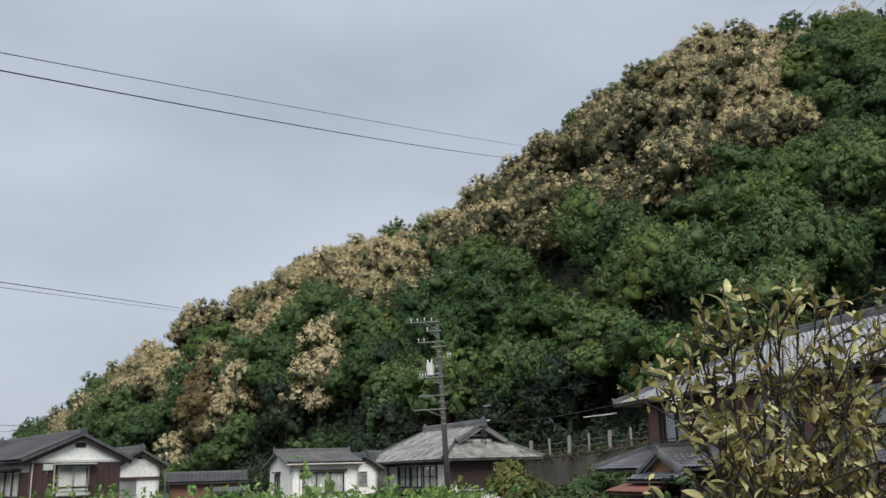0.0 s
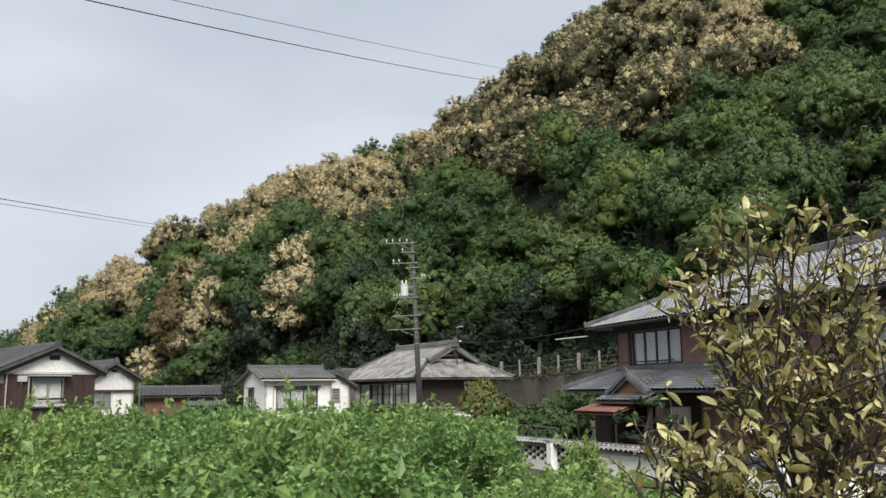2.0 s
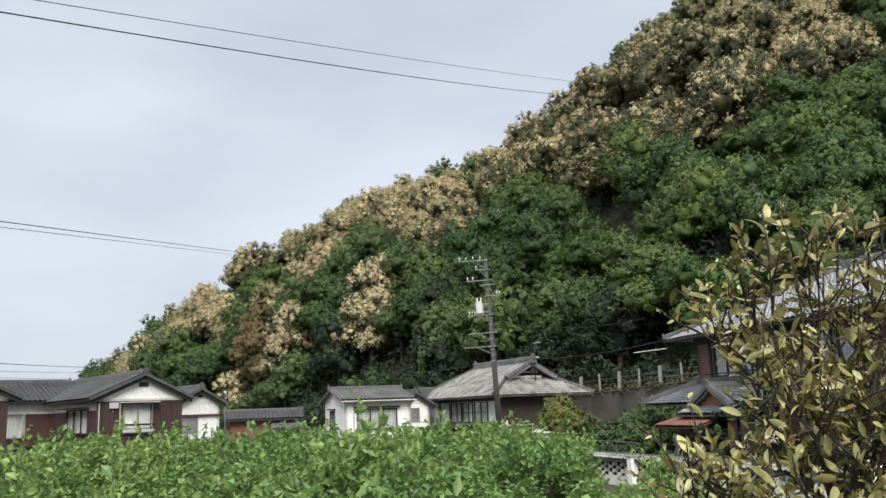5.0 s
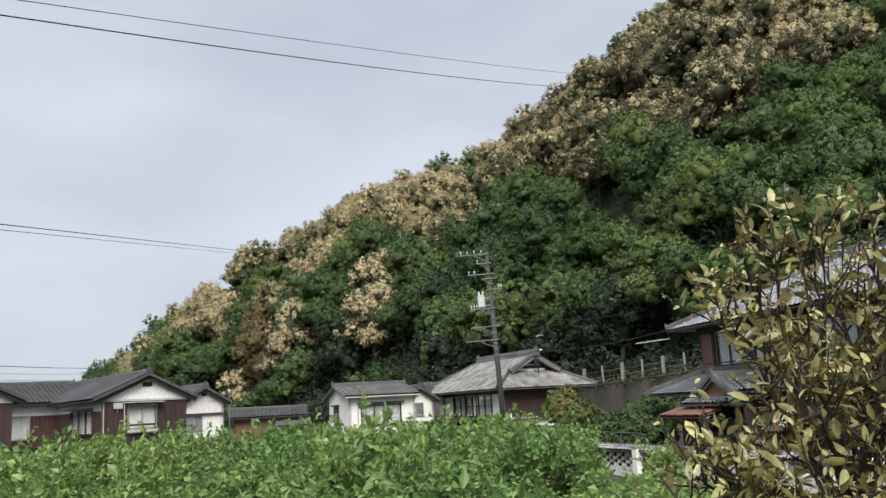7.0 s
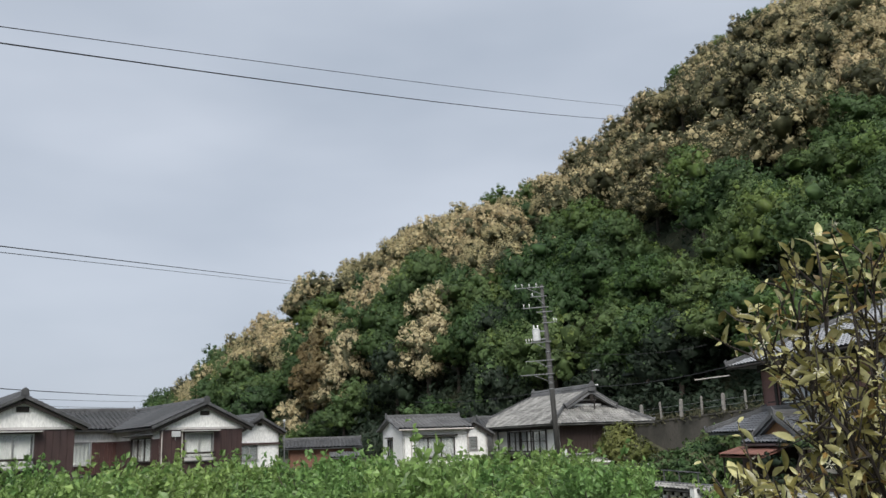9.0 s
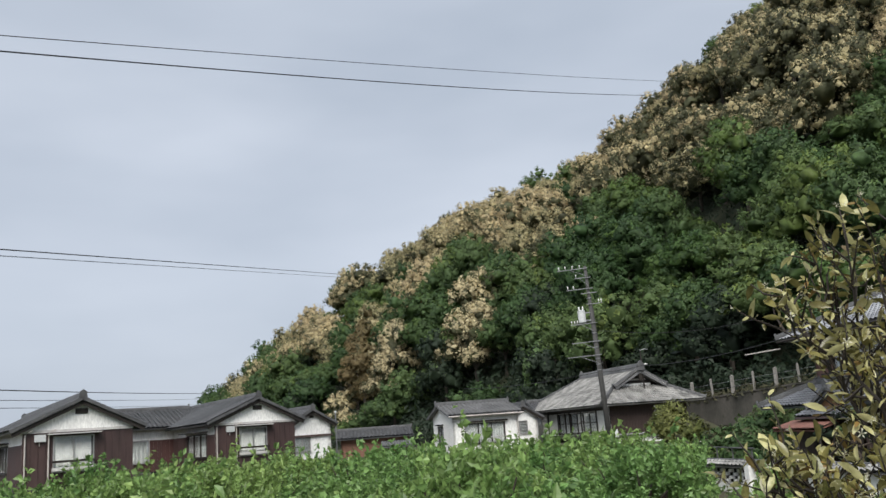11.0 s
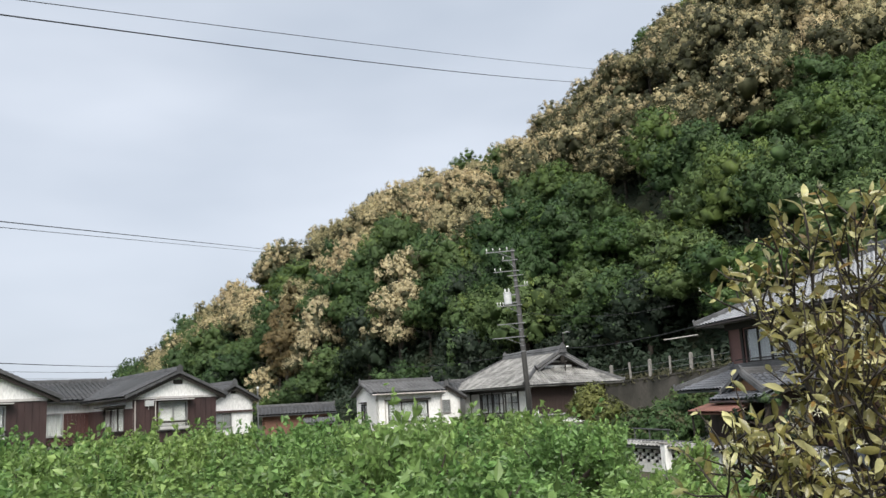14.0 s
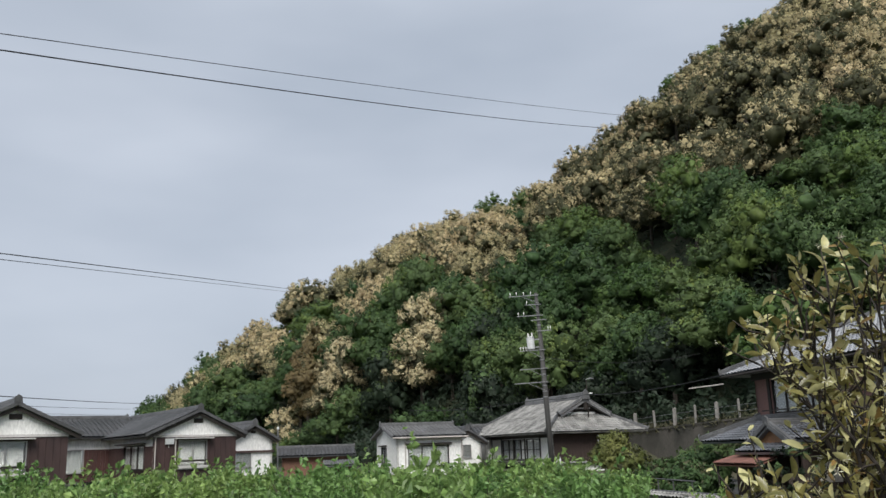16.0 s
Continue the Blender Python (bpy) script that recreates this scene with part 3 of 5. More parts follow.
def orchard_mesh(name, shoots, leaves, leaf_len, segs, radius=1.55, height=1.55):
    shape, faces = leaf_shape(1.0, 0.62, segs)
    where, along = [], []
    for i in range(shoots):
        a, q = rng.uniform(0, 2 * math.pi), math.sqrt(rng.random())
        r = radius * q
        base = np.array((r * 0.8 * math.cos(a), r * 0.8 * math.sin(a), height * (0.64 - 0.42 * q * q) + rng.uniform(-0.22, 0.1)))
        way = np.array((math.cos(a) * q * 0.7, math.sin(a) * q * 0.7, 1.0)) + 0.35 * rng.normal(size=3)
        way /= np.linalg.norm(way)
        length = rng.uniform(0.3, 0.62) + (rng.uniform(0.2, 0.45) if rng.random() < 0.14 else 0)
        for j in range(leaves):
            t = (j + rng.random()) / leaves
            p = base + way * length * t + 0.02 * rng.normal(size=3)
            w = rng.normal(size=3)
            w[2] = w[2] * 0.45 + 0.02
            where.append(p)
            along.append(w + way * 0.35)
    where, along = np.array(where), np.array(along)
    v, f = place_leaves(shape, faces, where, along, leaf_len * rng.uniform(0.55, 1.35, len(where)), 0.8)
    me = bpy.data.meshes.new(name)
    me.from_pydata(v.tolist(), [], f.tolist())
    me.materials.append(M_CROP)
    return me


def orchard_wood():
    bm = bmesh.new()
    tube(bm, [(0, 0, -0.1), (0.03, 0, 0.25), (0, 0.04, 0.5)], [0.07, 0.055, 0.05])
    for k in range(6):
        a = k * 1.05
        c, s = math.cos(a), math.sin(a)
        tube(bm, [(0, 0.03, 0.45), (c * 0.5, s * 0.5, 0.72), (c * 0.85, s * 0.85, 0.9), (c * 1.0, s * 1.0, 1.08)], [0.04, 0.032, 0.022, 0.01], 5)
    return mesh_of("orchard_wood", bm, M_BARK)


WOOD = orchard_wood()
NEAR = [orchard_mesh("crown_near", 120, 27, 0.102, 2) for _ in range(3)]
MID = [orchard_mesh("crown_mid", 96, 27, 0.138, 1) for _ in range(3)]
FAR = [orchard_mesh("crown_far", 44, 22, 0.19, 1) for _ in range(3)]


TALL = [orchard_mesh("crown_tall", 95, 26, 0.13, 1, 0.75, 2.0)]


def field_right(y):
    return 0.287 * y - 1.15 if y < 15.5 else 0.189 * y - 1.45


def orchard_tree(x, y, scale, meshes, wide=1.0):
    t = thing("fruit_tree", pose(x, y, ground_z(x, y), 0, 0, rng.uniform(0, 360)), "low bushy fruit tree with bright green leaves in the orchard", "tree", "orchard trees")
    t.scale = (wide, wide, scale)
    part("trunk", WOOD, None, t)
    part("crown", meshes[rng.integers(len(meshes))], None, t)


y = 6.2
while y < 44:
    x = field_right(y) - 0.6
    while x > -(0.6 * y + 1.8):
        px_, py_ = x + rng.uniform(-0.5, 0.5), y + rng.uniform(-0.45, 0.45)
        high = 1.04 + 0.22 * rng.normal() + 0.46 * noise.noise((px_ * 0.3, py_ * 0.3, 9.0)) + np.interp(y, [6, 20, 44], [0.0, 0.08, 0.26])
        if px_ > 0.12 * py_ and py_ > 9:
            high *= 0.66
        orchard_tree(px_, py_, high, NEAR if y < 12 else MID if y < 25 else FAR)
        x -= 2.1
    y += 1.95 if y < 14 else 2.1
for x, y, high in ((4.3, 17.6, 1.06), (5.05, 16.2, 0.7), (-10.3, 33.9, 1.22), (-9.4, 34.4, 1.12), (-0.5, 34.2, 1.25), (-1.4, 33.6, 1.1), (3.5, 22.0, 1.2), (3.1, 21.2, 1.08), (-4.0, 34.0, 1.15), (-15.6, 38.0, 1.2), (-7.0, 37.5, 1.15), (1.6, 38.0, 1.2)):
    orchard_tree(x, y, high, TALL, 0.62)

for x, y, high in ((2.2, 11.9, 1.02), (2.6, 13.9, 1.0), (2.0, 10.4, 1.05), (2.75, 13.0, 0.98), (3.45, 13.4, 0.94), (4.1, 14.2, 0.88), (3.2, 15.3, 0.86), (4.0, 15.8, 0.8), (4.4, 12.6, 0.84), (4.9, 14.0, 0.72), (3.7, 11.8, 0.95), (2.95, 11.2, 1.0), (3.1, 9.6, 1.05), (3.9, 10.4, 0.95)):
    orchard_tree(x, y, high, MID, 0.75)

# undergrowth that covers the slope below the trees; its dark colour holds their shade
n_u = 70000
az_u = rng.uniform(-22, 38, n_u)
f_u = np.where(rng.random(n_u) < 0.55, rng.uniform(-0.07, 0.16, n_u), rng.uniform(-0.05, 0.7, n_u))
pts_u = np.empty((n_u, 3))
for i in range(n_u):
    foot, crest, top = hill(az_u[i])
    d = foot + (crest - foot) * f_u[i]
    x, y = d * math.sin(radians(az_u[i])), d * math.cos(radians(az_u[i]))
    clump = max(0.0, noise.noise((x * 0.35, y * 0.35, 3.0)) + 0.35)
    pts_u[i] = x, y, ground_z(x, y) + rng.uniform(0.0, 0.4) + (4.2 if f_u[i] < 0.16 else 2.6) * clump * rng.random() ** 0.6
v = leaf_quads(pts_u, rng.normal(size=(n_u, 3)) * 0.6 + (0, -0.5, 0.8), np.full(n_u, 0.3))
me = bpy.data.meshes.new("undergrowth")
me.from_pydata(v.tolist(), [], np.arange(len(v)).reshape(-1, 3).tolist())
# needle-dark colour in place of the shade under the canopy
me.materials.append(M_GDK)
tagged(new("undergrowth", me), "green undergrowth and saplings covering the slope, colour darkened for canopy shade", "undergrowth", kind="stuff")

# ---------------------------------------------------------------- houses: shared parts


def ring(a, b, z0, z1, th, openings):
    """A wall from a to b, its inner side to the left of the way, with openings (s0, s1, z0, z1) through it."""
    a, b = Vector((*a, 0)), Vector((*b, 0))
    t = (b - a).normalized()
    n = Vector((-t.y, t.x, 0))
    length = (b - a).length
    cuts = sorted({0.0, length, *[s for o in openings for s in o[:2]]})
    bm = bmesh.new()
    for s0, s1 in zip(cuts, cuts[1:]):
        z = z0
        for o in sorted([o for o in openings if o[0] < (s0 + s1) / 2 < o[1]], key=lambda o: o[2]) + [(0, 0, z1, z1)]:
            if o[2] - z > 1e-3:
                lo, hi = [a + t * s + n * d for s in (s0, s1) for d in (0, th)], o[2]
                v = [bm.verts.new((p.x, p.y, zz)) for zz in (z, hi) for p in (lo[0], lo[2], lo[3], lo[1])]
                for f in ((3, 2, 1, 0), (4, 5, 6, 7), (0, 1, 5, 4), (1, 2, 6, 5), (2, 3, 7, 6), (3, 0, 4, 7)):
                    bm.faces.new([v[i] for i in f])
            z = max(z, o[3])
    bmesh.ops.remove_doubles(bm, verts=bm.verts[:], dist=1e-4)
    return bm


def on_wall(a, b):
    """The pose of a wall's own axes: x along it from a to b, y inwards, z up."""
    t = (Vector(b) - Vector(a)).normalized()
    return Matrix.Translation((*a, 0)) @ Matrix(((t.x, -t.y, 0, 0), (t.y, t.x, 0, 0), (0, 0, 1, 0), (0, 0, 0, 1)))


def window(house, a, b, s0, s1, z0, z1, sashes=2, frame_mat=None, back="curtain", name="window", bars=0, label=""):
    """A sliding window set in a wall's opening: frame, panes, sill, and what hangs behind it."""
    fm = frame_mat or M_ALU
    w = 0.05
    bm = box(s0, s0 + w, -0.03, 0.09, z0, z1)
    bx(bm, s1 - w, s1, -0.03, 0.09, z0, z1)
    bx(bm, s0 + w, s1 - w, -0.03, 0.09, z0, z0 + w)
    bx(bm, s0 + w, s1 - w, -0.03, 0.09, z1 - w, z1)
    step = (s1 - s0 - 2 * w) / sashes
    for i in range(1, sashes):
        bx(bm, s0 + w + i * step - 0.03, s0 + w + i * step + 0.03, -0.02, 0.07, z0 + w, z1 - w)
    for i in range(bars):
        z = z0 + (z1 - z0) * (i + 1) / (bars + 1)
        bx(bm, s0 + w, s1 - w, -0.015, 0.065, z - 0.02, z + 0.02)
    fr = part(name, bm, fm, house, label)
    fr.matrix_basis = on_wall(a, b)
    for i in range(sashes):
        x0 = s0 + w + i * step
        part("pane", box(x0 + 0.03, x0 + step - 0.03, 0.03, 0.036, z0 + w, z1 - w), M_GLASS, fr).visible_shadow = False
    part("sill", box(s0 - 0.04, s1 + 0.04, -0.1, -0.032, z0 - 0.05, z0 - 0.004), fm, fr)
    if back == "curtain":
        bm = bmesh.new()
        n = int((s1 - s0) * 14)
        row = [(s0 + w + (s1 - s0 - 2 * w) * i / n, 0.16 + 0.025 * math.sin(i * 1.9) + 0.01 * math.sin(i * 0.7)) for i in range(n + 1)]
        lo, hi = [bm.verts.new((x, y, z0)) for x, y in row], [bm.verts.new((x, y, z1)) for x, y in row]
        for i in range(n):
            bm.faces.new((lo[i], lo[i + 1], hi[i + 1], hi[i]))
        bmesh.ops.solidify(bm, geom=bm.faces[:], thickness=0.006)
        part("curtain", bm, M_CURT, fr, "pale hanging curtain")
    elif back == "shutter":
        bm = bmesh.new()
        for i in range(int((s1 - s0 - 2 * w) / 0.09)):
            bx(bm, s0 + w + i * 0.09, s0 + w + i * 0.09 + 0.083, 0.045, 0.058, z0 + w, z1 - w)
        part("shutter", bm, M_SHUT, fr, "grey-white slatted shutter")
    return fr


def tiles(A, B, up, T, sa=0.0, sb=0.0, pitch=0.28, course=0.25, thick=0.09):
    """A tiled roof slope: eave from A to B, way up the slope, length T; sa and sb are how far the hips run in at either end."""
    A, B, up = Vector(A), Vector(B), Vector(up).normalized()
    L = (B - A).length
    e = (B - A) / L
    n = e.cross(up)
    n = n if n.z > 0 else -n
    cols = max(4, int(L / pitch) * 4)
    rows = []
    k = int(math.ceil(T / course))
    for i in range(k):
        rows += [(i * course, 0.034), (min(T, (i + 1) * course - 0.004), 0.0)]
    bm = bmesh.new()
    grid = []
    for c in range(cols + 1):
        s = L * c / cols
        top = min(T, T * s / sa if sa > 1e-6 else T, T * (L - s) / sb if sb > 1e-6 else T)
        wave = 0.09 * abs(math.sin(math.pi * s / pitch)) ** 0.7
        grid.append([bm.verts.new(A + e * s + up * min(t, top) + n * (wave + h)) for t, h in rows])
    for c in range(cols):
        for r in range(len(rows) - 1):
            q = (grid[c][r], grid[c + 1][r], grid[c + 1][r + 1], grid[c][r + 1])
            if len({tuple(round(x, 4) for x in v.co) for v in q}) >= 3:
                bm.faces.new(q)
    slab = [A, B, B + up * T - e * sb, A + up * T + e * sa]
    lo = [bm.verts.new(p - n * thick) for p in slab]
    hi = [bm.verts.new(p) for p in slab]
    bm.faces.new(lo)
    for i in range(4):
        if (slab[i] - slab[(i + 1) % 4]).length > 1e-3:
            bm.faces.new((lo[i], lo[(i + 1) % 4], hi[(i + 1) % 4], hi[i]))
    bmesh.ops.recalc_face_normals(bm, faces=bm.faces)
    return bm


def ridge(p, q, w=0.24, h=0.22):
    """A ridge: stacked flat tiles with a round cap, and a raised end tile at either end."""
    p, q = Vector(p), Vector(q)
    d = (q - p).normalized()
    s = Vector((d.y, -d.x, 0)).normalized()
    u = s.cross(d)
    u = u if u.z > 0 else -u
    prof = [(-w * 0.62, -0.06), (-w * 0.55, h * 0.45), (-w * 0.42, h * 0.5), (-w * 0.36, h * 0.85), (-w * 0.2, h), (w * 0.2, h), (w * 0.36, h * 0.85), (w * 0.42, h * 0.5), (w * 0.55, h * 0.45), (w * 0.62, -0.06)]
    bm = extrude_poly([p + s * a + u * b for a, b in prof], q - p)
    for end, way in ((p, -d), (q, d)):
        e2 = extrude_poly([end + s * a * 1.25 + u * b for a, b in ((-w * 0.6, -0.05), (-w * 0.5, h * 1.0), (0, h * 1.5), (w * 0.5, h * 1.0), (w * 0.6, -0.05))], way * 0.07)
        me2 = bpy.data.meshes.new("end")
        e2.to_mesh(me2)
        e2.free()
        bm.from_mesh(me2)
        bpy.data.meshes.remove(me2)
    return bm


def gable_roof(house, x0, x1, y0, y1, xr, z_eave, z_ridge, mat_tile, over=0.45, front=0.32, x_over0=None, x_over1=None):
    """Two tiled slopes with the ridge along y at x = xr; verge boards at the front."""
    xa, xb = x0 - (over if x_over0 is None else x_over0), x1 + (over if x_over1 is None else x_over1)
    ya, yb = y0 - front, y1 + 0.2
    out = []
    for xe, sgn in ((xa, 1), (xb, -1)):
        run = abs(xr - xe)
        half = abs(xr - (x0 if sgn > 0 else x1))
        drop = (z_ridge - z_eave) * run / half
        up = Vector((sgn * run, 0, drop))
        A, B = ((xe, yb, z_ridge - drop), (xe, ya, z_ridge - drop))
        if sgn < 0:
            A, B = B, A
        r = part("roof", tiles(A, B, up, up.length), mat_tile, house)
        out.append(r)
        # verge board under the front edge
        n = Vector((-drop * sgn, 0, run)).normalized()
        lo, hi = Vector((xe, ya + 0.03, z_ridge - drop)), Vector((xr, ya + 0.03, z_ridge))
        part("verge_board", extrude_poly([lo - n * 0.10, hi - n * 0.10, hi - n * 0.27, lo - n * 0.27], (0, 0.05, 0)), M_TIMBER, r)
        part("verge_tile", extrude_poly([lo + n * 0.06, hi + n * 0.06, hi - n * 0.08, lo - n * 0.08], (0, -0.1, 0)), M_RIDGE, r)
    part("ridge_cap", ridge((xr, ya, z_ridge + 0.05), (xr, yb, z_ridge + 0.05)), M_RIDGE, out[0])
    return out


def gable_wall(x0, x1, xr, y, z0, z1a, z1r, th=0.15):
    """The upper wall under a gable, facing the front."""
    return extrude_poly([(x0, y, z0), (x1, y, z0), (x1, y, z1a), (xr, y, z1r), (x0, y, z1a)], (0, th, 0))


def siding(a, b, s0, s1, z0, z1, step=0.3, th=0.02, holes=()):
    """Upright siding sheets with ribs over a wall's lower part, left open where windows are."""
    bm = bmesh.new()
    n = max(1, round((s1 - s0) / step))
    for i in range(n):
        u0, u1 = s0 + (s1 - s0) * i / n, s0 + (s1 - s0) * (i + 1) / n
        spans = [(z0, z1)]
        for h in holes:
            if h[0] - 0.02 < (u0 + u1) / 2 < h[1] + 0.02:
                spans = [p for lo, hi in spans for p in ((lo, min(hi, h[2])), (max(lo, h[3]), hi)) if p[1] - p[0] > 0.02]
        for lo, hi in spans:
            bx(bm, u0 + 0.004, u1 - 0.004, -th, -0.002, lo, hi)
            bx(bm, u0 + 0.004, u0 + 0.03, -th - 0.012, -th, lo, hi)
    return bm


def downpipe(house, x, y, z0, z1):
    bm = tube(bmesh.new(), [(x, y, z0), (x, y, z1 - 0.12), (x + 0.1, y - 0.05, z1), (x + 0.25, y - 0.15, z1 + 0.06)], 0.035)
    part("drainpipe", bm, M_PIPE, house, "pale drainpipe")


def footing(house, x0, x1, y0, y1, z=0.0):
    part("footing", box(x0 - 0.04, x1 + 0.04, y0 - 0.04, y1 + 0.04, -0.6, 0.35 + z), M_CONC, house)


# ---------------------------------------------------------------- the long brown and white house
GZ = 1.15
hs = thing("house", pose(-15.7, 47.5, GZ, 0, 0, 39), "long single-storey house, white gables over dark brown siding, grey tiled roof", "house")


def wing(x0, x1, y0, y1, xr, win, left_windows=()):
    """A gabled wing: white gable, brown siding below, a shuttered window."""
    W = x1 - x0
    zb, ze, zr = 2.72, 3.04, 4.1
    footing(hs, x0, x1, y0, y1)
    a, b = (x0, y0), (x1, y0)
    part("front_wall", ring(a, b, 0.35, zb, 0.15, [win]), M_BROWN, hs)
    p = part("front_siding", siding(a, b, 0.0, W, 0.35, zb - 0.02, 0.3, holes=[win]), M_BROWN, hs)
    p.matrix_basis = on_wall(a, b)
    part("gable", gable_wall(x0, x1, xr, y0 - 0.03, zb, ze - 0.06, zr - 0.06), M_WHITE, hs)
    part("trim_board", box(x0 - 0.02, x1 + 0.02, y0 - 0.075, y0 - 0.033, zb - 0.05, zb + 0.06), M_SHUT, hs)
    vent = part("vent", box(xr - 0.26, xr + 0.26, y0 - 0.07, y0 - 0.034, 3.42, 3.66), M_TIMBER, hs, "small dark gable vent")
    for i in range(4):
        part("slat", box(xr - 0.23, xr + 0.23, y0 - 0.09, y0 - 0.072, 3.45 + i * 0.052, 3.485 + i * 0.052), M_TIMBER, vent)
    window(hs, a, b, *win, 2, back="shutter", label="window with pale shutters")
    # an awning board and a hand rail at the window
    s0, s1, z0, z1 = win
    part("awning", box(x0 + s0 - 0.25, x0 + s1 + 0.25, y0 - 0.42, y0 - 0.02, z1 + 0.07, z1 + 0.12), M_SHUT, hs)
    part("window_rail", box(x0 + s0 - 0.05, x0 + s1 + 0.05, y0 - 0.2, y0 - 0.12, z0 + 0.36, z0 + 0.46), M_TIMBER, hs)
    part("window_shelf", box(x0 + s0 - 0.05, x0 + s1 + 0.05, y0 - 0.22, y0 - 0.12, z0 + 0.02, z0 + 0.16), M_SHUT, hs)
    la, lb = (x0, y1), (x0, y0)
    part("side_wall", ring(la, lb, 0.35, ze, 0.15, left_windows), M_WHITE, hs)
    p = part("side_siding", siding(la, lb, 0.0, y1 - y0, 0.35, zb - 0.5, 0.3, holes=left_windows), M_BROWN, hs)
    p.matrix_basis = on_wall(la, lb)
    for o in left_windows:
        window(hs, la, lb, *o, 3, M_TIMBER, label="dark-framed window with curtains")
        q = part("awning", box(o[0] - 0.2, o[1] + 0.2, -0.5, -0.02, o[3] + 0.08, o[3] + 0.13), M_TIMBER, hs)
        q.matrix_basis = on_wall(la, lb)
    part("side_wall", ring((x1, y0), (x1, y1), 0.35, ze, 0.15, []), M_BROWN, hs)
    part("back_wall", ring((x1, y1), (x0, y1), 0.35, ze, 0.15, []), M_WHITE, hs)
    gable_roof(hs, x0, x1, y0, y1, xr, ze, zr, M_TILE, over=0.55)
    downpipe(hs, x0 + 0.08, y0 - 0.08, 0.3, zb)
    downpipe(hs, x0 + s0 - 0.18, y0 - 0.08, 0.3, zb)
    meter = part("meter_box", box(x0 + s0 - 0.75, x0 + s0 - 0.3, y0 - 0.16, y0 - 0.03, zb - 0.42, zb - 0.12), M_TANK, hs, "small white meter box")
    part("cable_pipe", line((x0 + s0 - 0.55, y0 - 0.06, zb - 0.6), (x0 + s0 - 0.55, y0 - 0.06, zb - 0.42), 0.02), M_PIPE, meter)


wing(-2.4, 2.2, 0.4, 14.0, 0.0, (1.35, 2.95, 1.0, 2.5), [(8.4, 12.2, 1.0, 2.3)])
wing(-12.5, -7.95, -5.1, 14.0, -10.15, (1.2, 2.9, 1.0, 2.5), [(10.5, 14.0, 1.0, 2.3)])
# the part between the wings
ma, mb = (-8.17, 8.6), (-2.4, 8.6)
mw = (1.6, 4.3, 0.9, 2.25)
part("middle_wall", ring(ma, mb, 0.35, 2.92, 0.15, [mw]), M_WHITE, hs)
pm = part("middle_siding", siding(ma, mb, 0.0, 5.77, 0.35, 2.22, 0.24, holes=[mw]), M_REDBR, hs, "red-brown board siding")
pm.matrix_basis = on_wall(ma, mb)
window(hs, ma, mb, *mw, 2, label="wide window with drawn curtains")
for x in (-7.2, -6.75):
    downpipe(hs, x, 8.5, 0.3, 2.7)
rm = part("roof", tiles((-10.1, 8.0, 2.92), (-0.1, 8.0, 2.92), Vector((0, 3.6, 1.2)), Vector((0, 3.6, 1.2)).length), M_TILE, hs)
part("ridge_cap", ridge((-9.8, 11.6, 4.14), (-0.6, 11.6, 4.14)), M_RIDGE, rm)
part("roof", tiles((-0.1, 15.2, 2.92), (-10.1, 15.2, 2.92), Vector((0, -3.6, 1.2)), Vector((0, -3.6, 1.2)).length), M_TILE, hs)

# ---------------------------------------------------------------- small white annex house
ax = thing("small_house", pose(-15.0, 56.0, GZ, 0, 0, 39), "small white gabled house with a brown band beside the long house", "house")
footing(ax, -1.45, 1.35, 0.3, 6)
part("front_wall", ring((-1.45, 0.3), (1.35, 0.3), 0.35, 2.65, 0.15, [(0.25, 1.35, 0.85, 1.75)]), M_WHITE, ax)
part("gable", gable_wall(-1.45, 1.35, 0, 0.27, 2.65, 2.75, 3.4), M_WHITE, ax)
part("band", box(-1.5, 1.4, 0.18, 0.262, 1.76, 1.88), M_BROWN, ax, "brown weather board")
window(ax, (-1.45, 0.3), (1.35, 0.3), 0.25, 1.35, 0.85, 1.75, 2, label="dark window with a blue-tinted pane", back="none")
part("vent", box(-0.16, 0.16, 0.22, 0.262, 2.95, 3.12), M_TIMBER, ax)
part("side_wall", ring((1.35, 0.3), (1.35, 6), 0.35, 2.75, 0.15, []), M_WHITE, ax)
part("side_wall", ring((-1.45, 6), (-1.45, 0.3), 0.35, 2.75, 0.15, []), M_WHITE, ax)
gable_roof(ax, -1.45, 1.35, 0.3, 6, 0, 2.75, 3.5, M_TILE, over=0.4)

# ---------------------------------------------------------------- low orange-brown shed
sh = thing("shed", pose(-15.6, 66.0, 0.6, 0, 0, 14), "low orange-brown shed with a dark sheet roof", "shed")
part("wall", ring((0, 0), (5.2, 0), -0.3, 2.0, 0.12, []), M_ORANGE, sh)
part("wall", ring((5.2, 0), (5.2, 3), -0.3, 2.0, 0.12, []), M_ORANGE, sh)
part("wall", ring((0, 3), (0, 0), -0.3, 2.0, 0.12, []), M_ORANGE, sh)
part("roof", tiles((-0.4, -0.5, 1.95), (5.5, -0.5, 1.95), (0, 2.0, 0.62), 2.1), M_TILE, sh)
part("roof", tiles((5.5, 3.5, 1.95), (-0.4, 3.5, 1.95), (0, -2.0, 0.62), 2.1), M_TILE, sh)
part("ridge_cap", ridge((-0.4, 1.5, 2.6), (5.5, 1.5, 2.6), 0.2, 0.16), M_RIDGE, sh)
lean = part("lean_to_roof", tiles((3.0, -1.6, 1.2), (5.4, -1.6, 1.2), (0, 1.5, 0.35), 1.55, pitch=0.2), M_STEEL, sh, "grey corrugated lean-to roof")
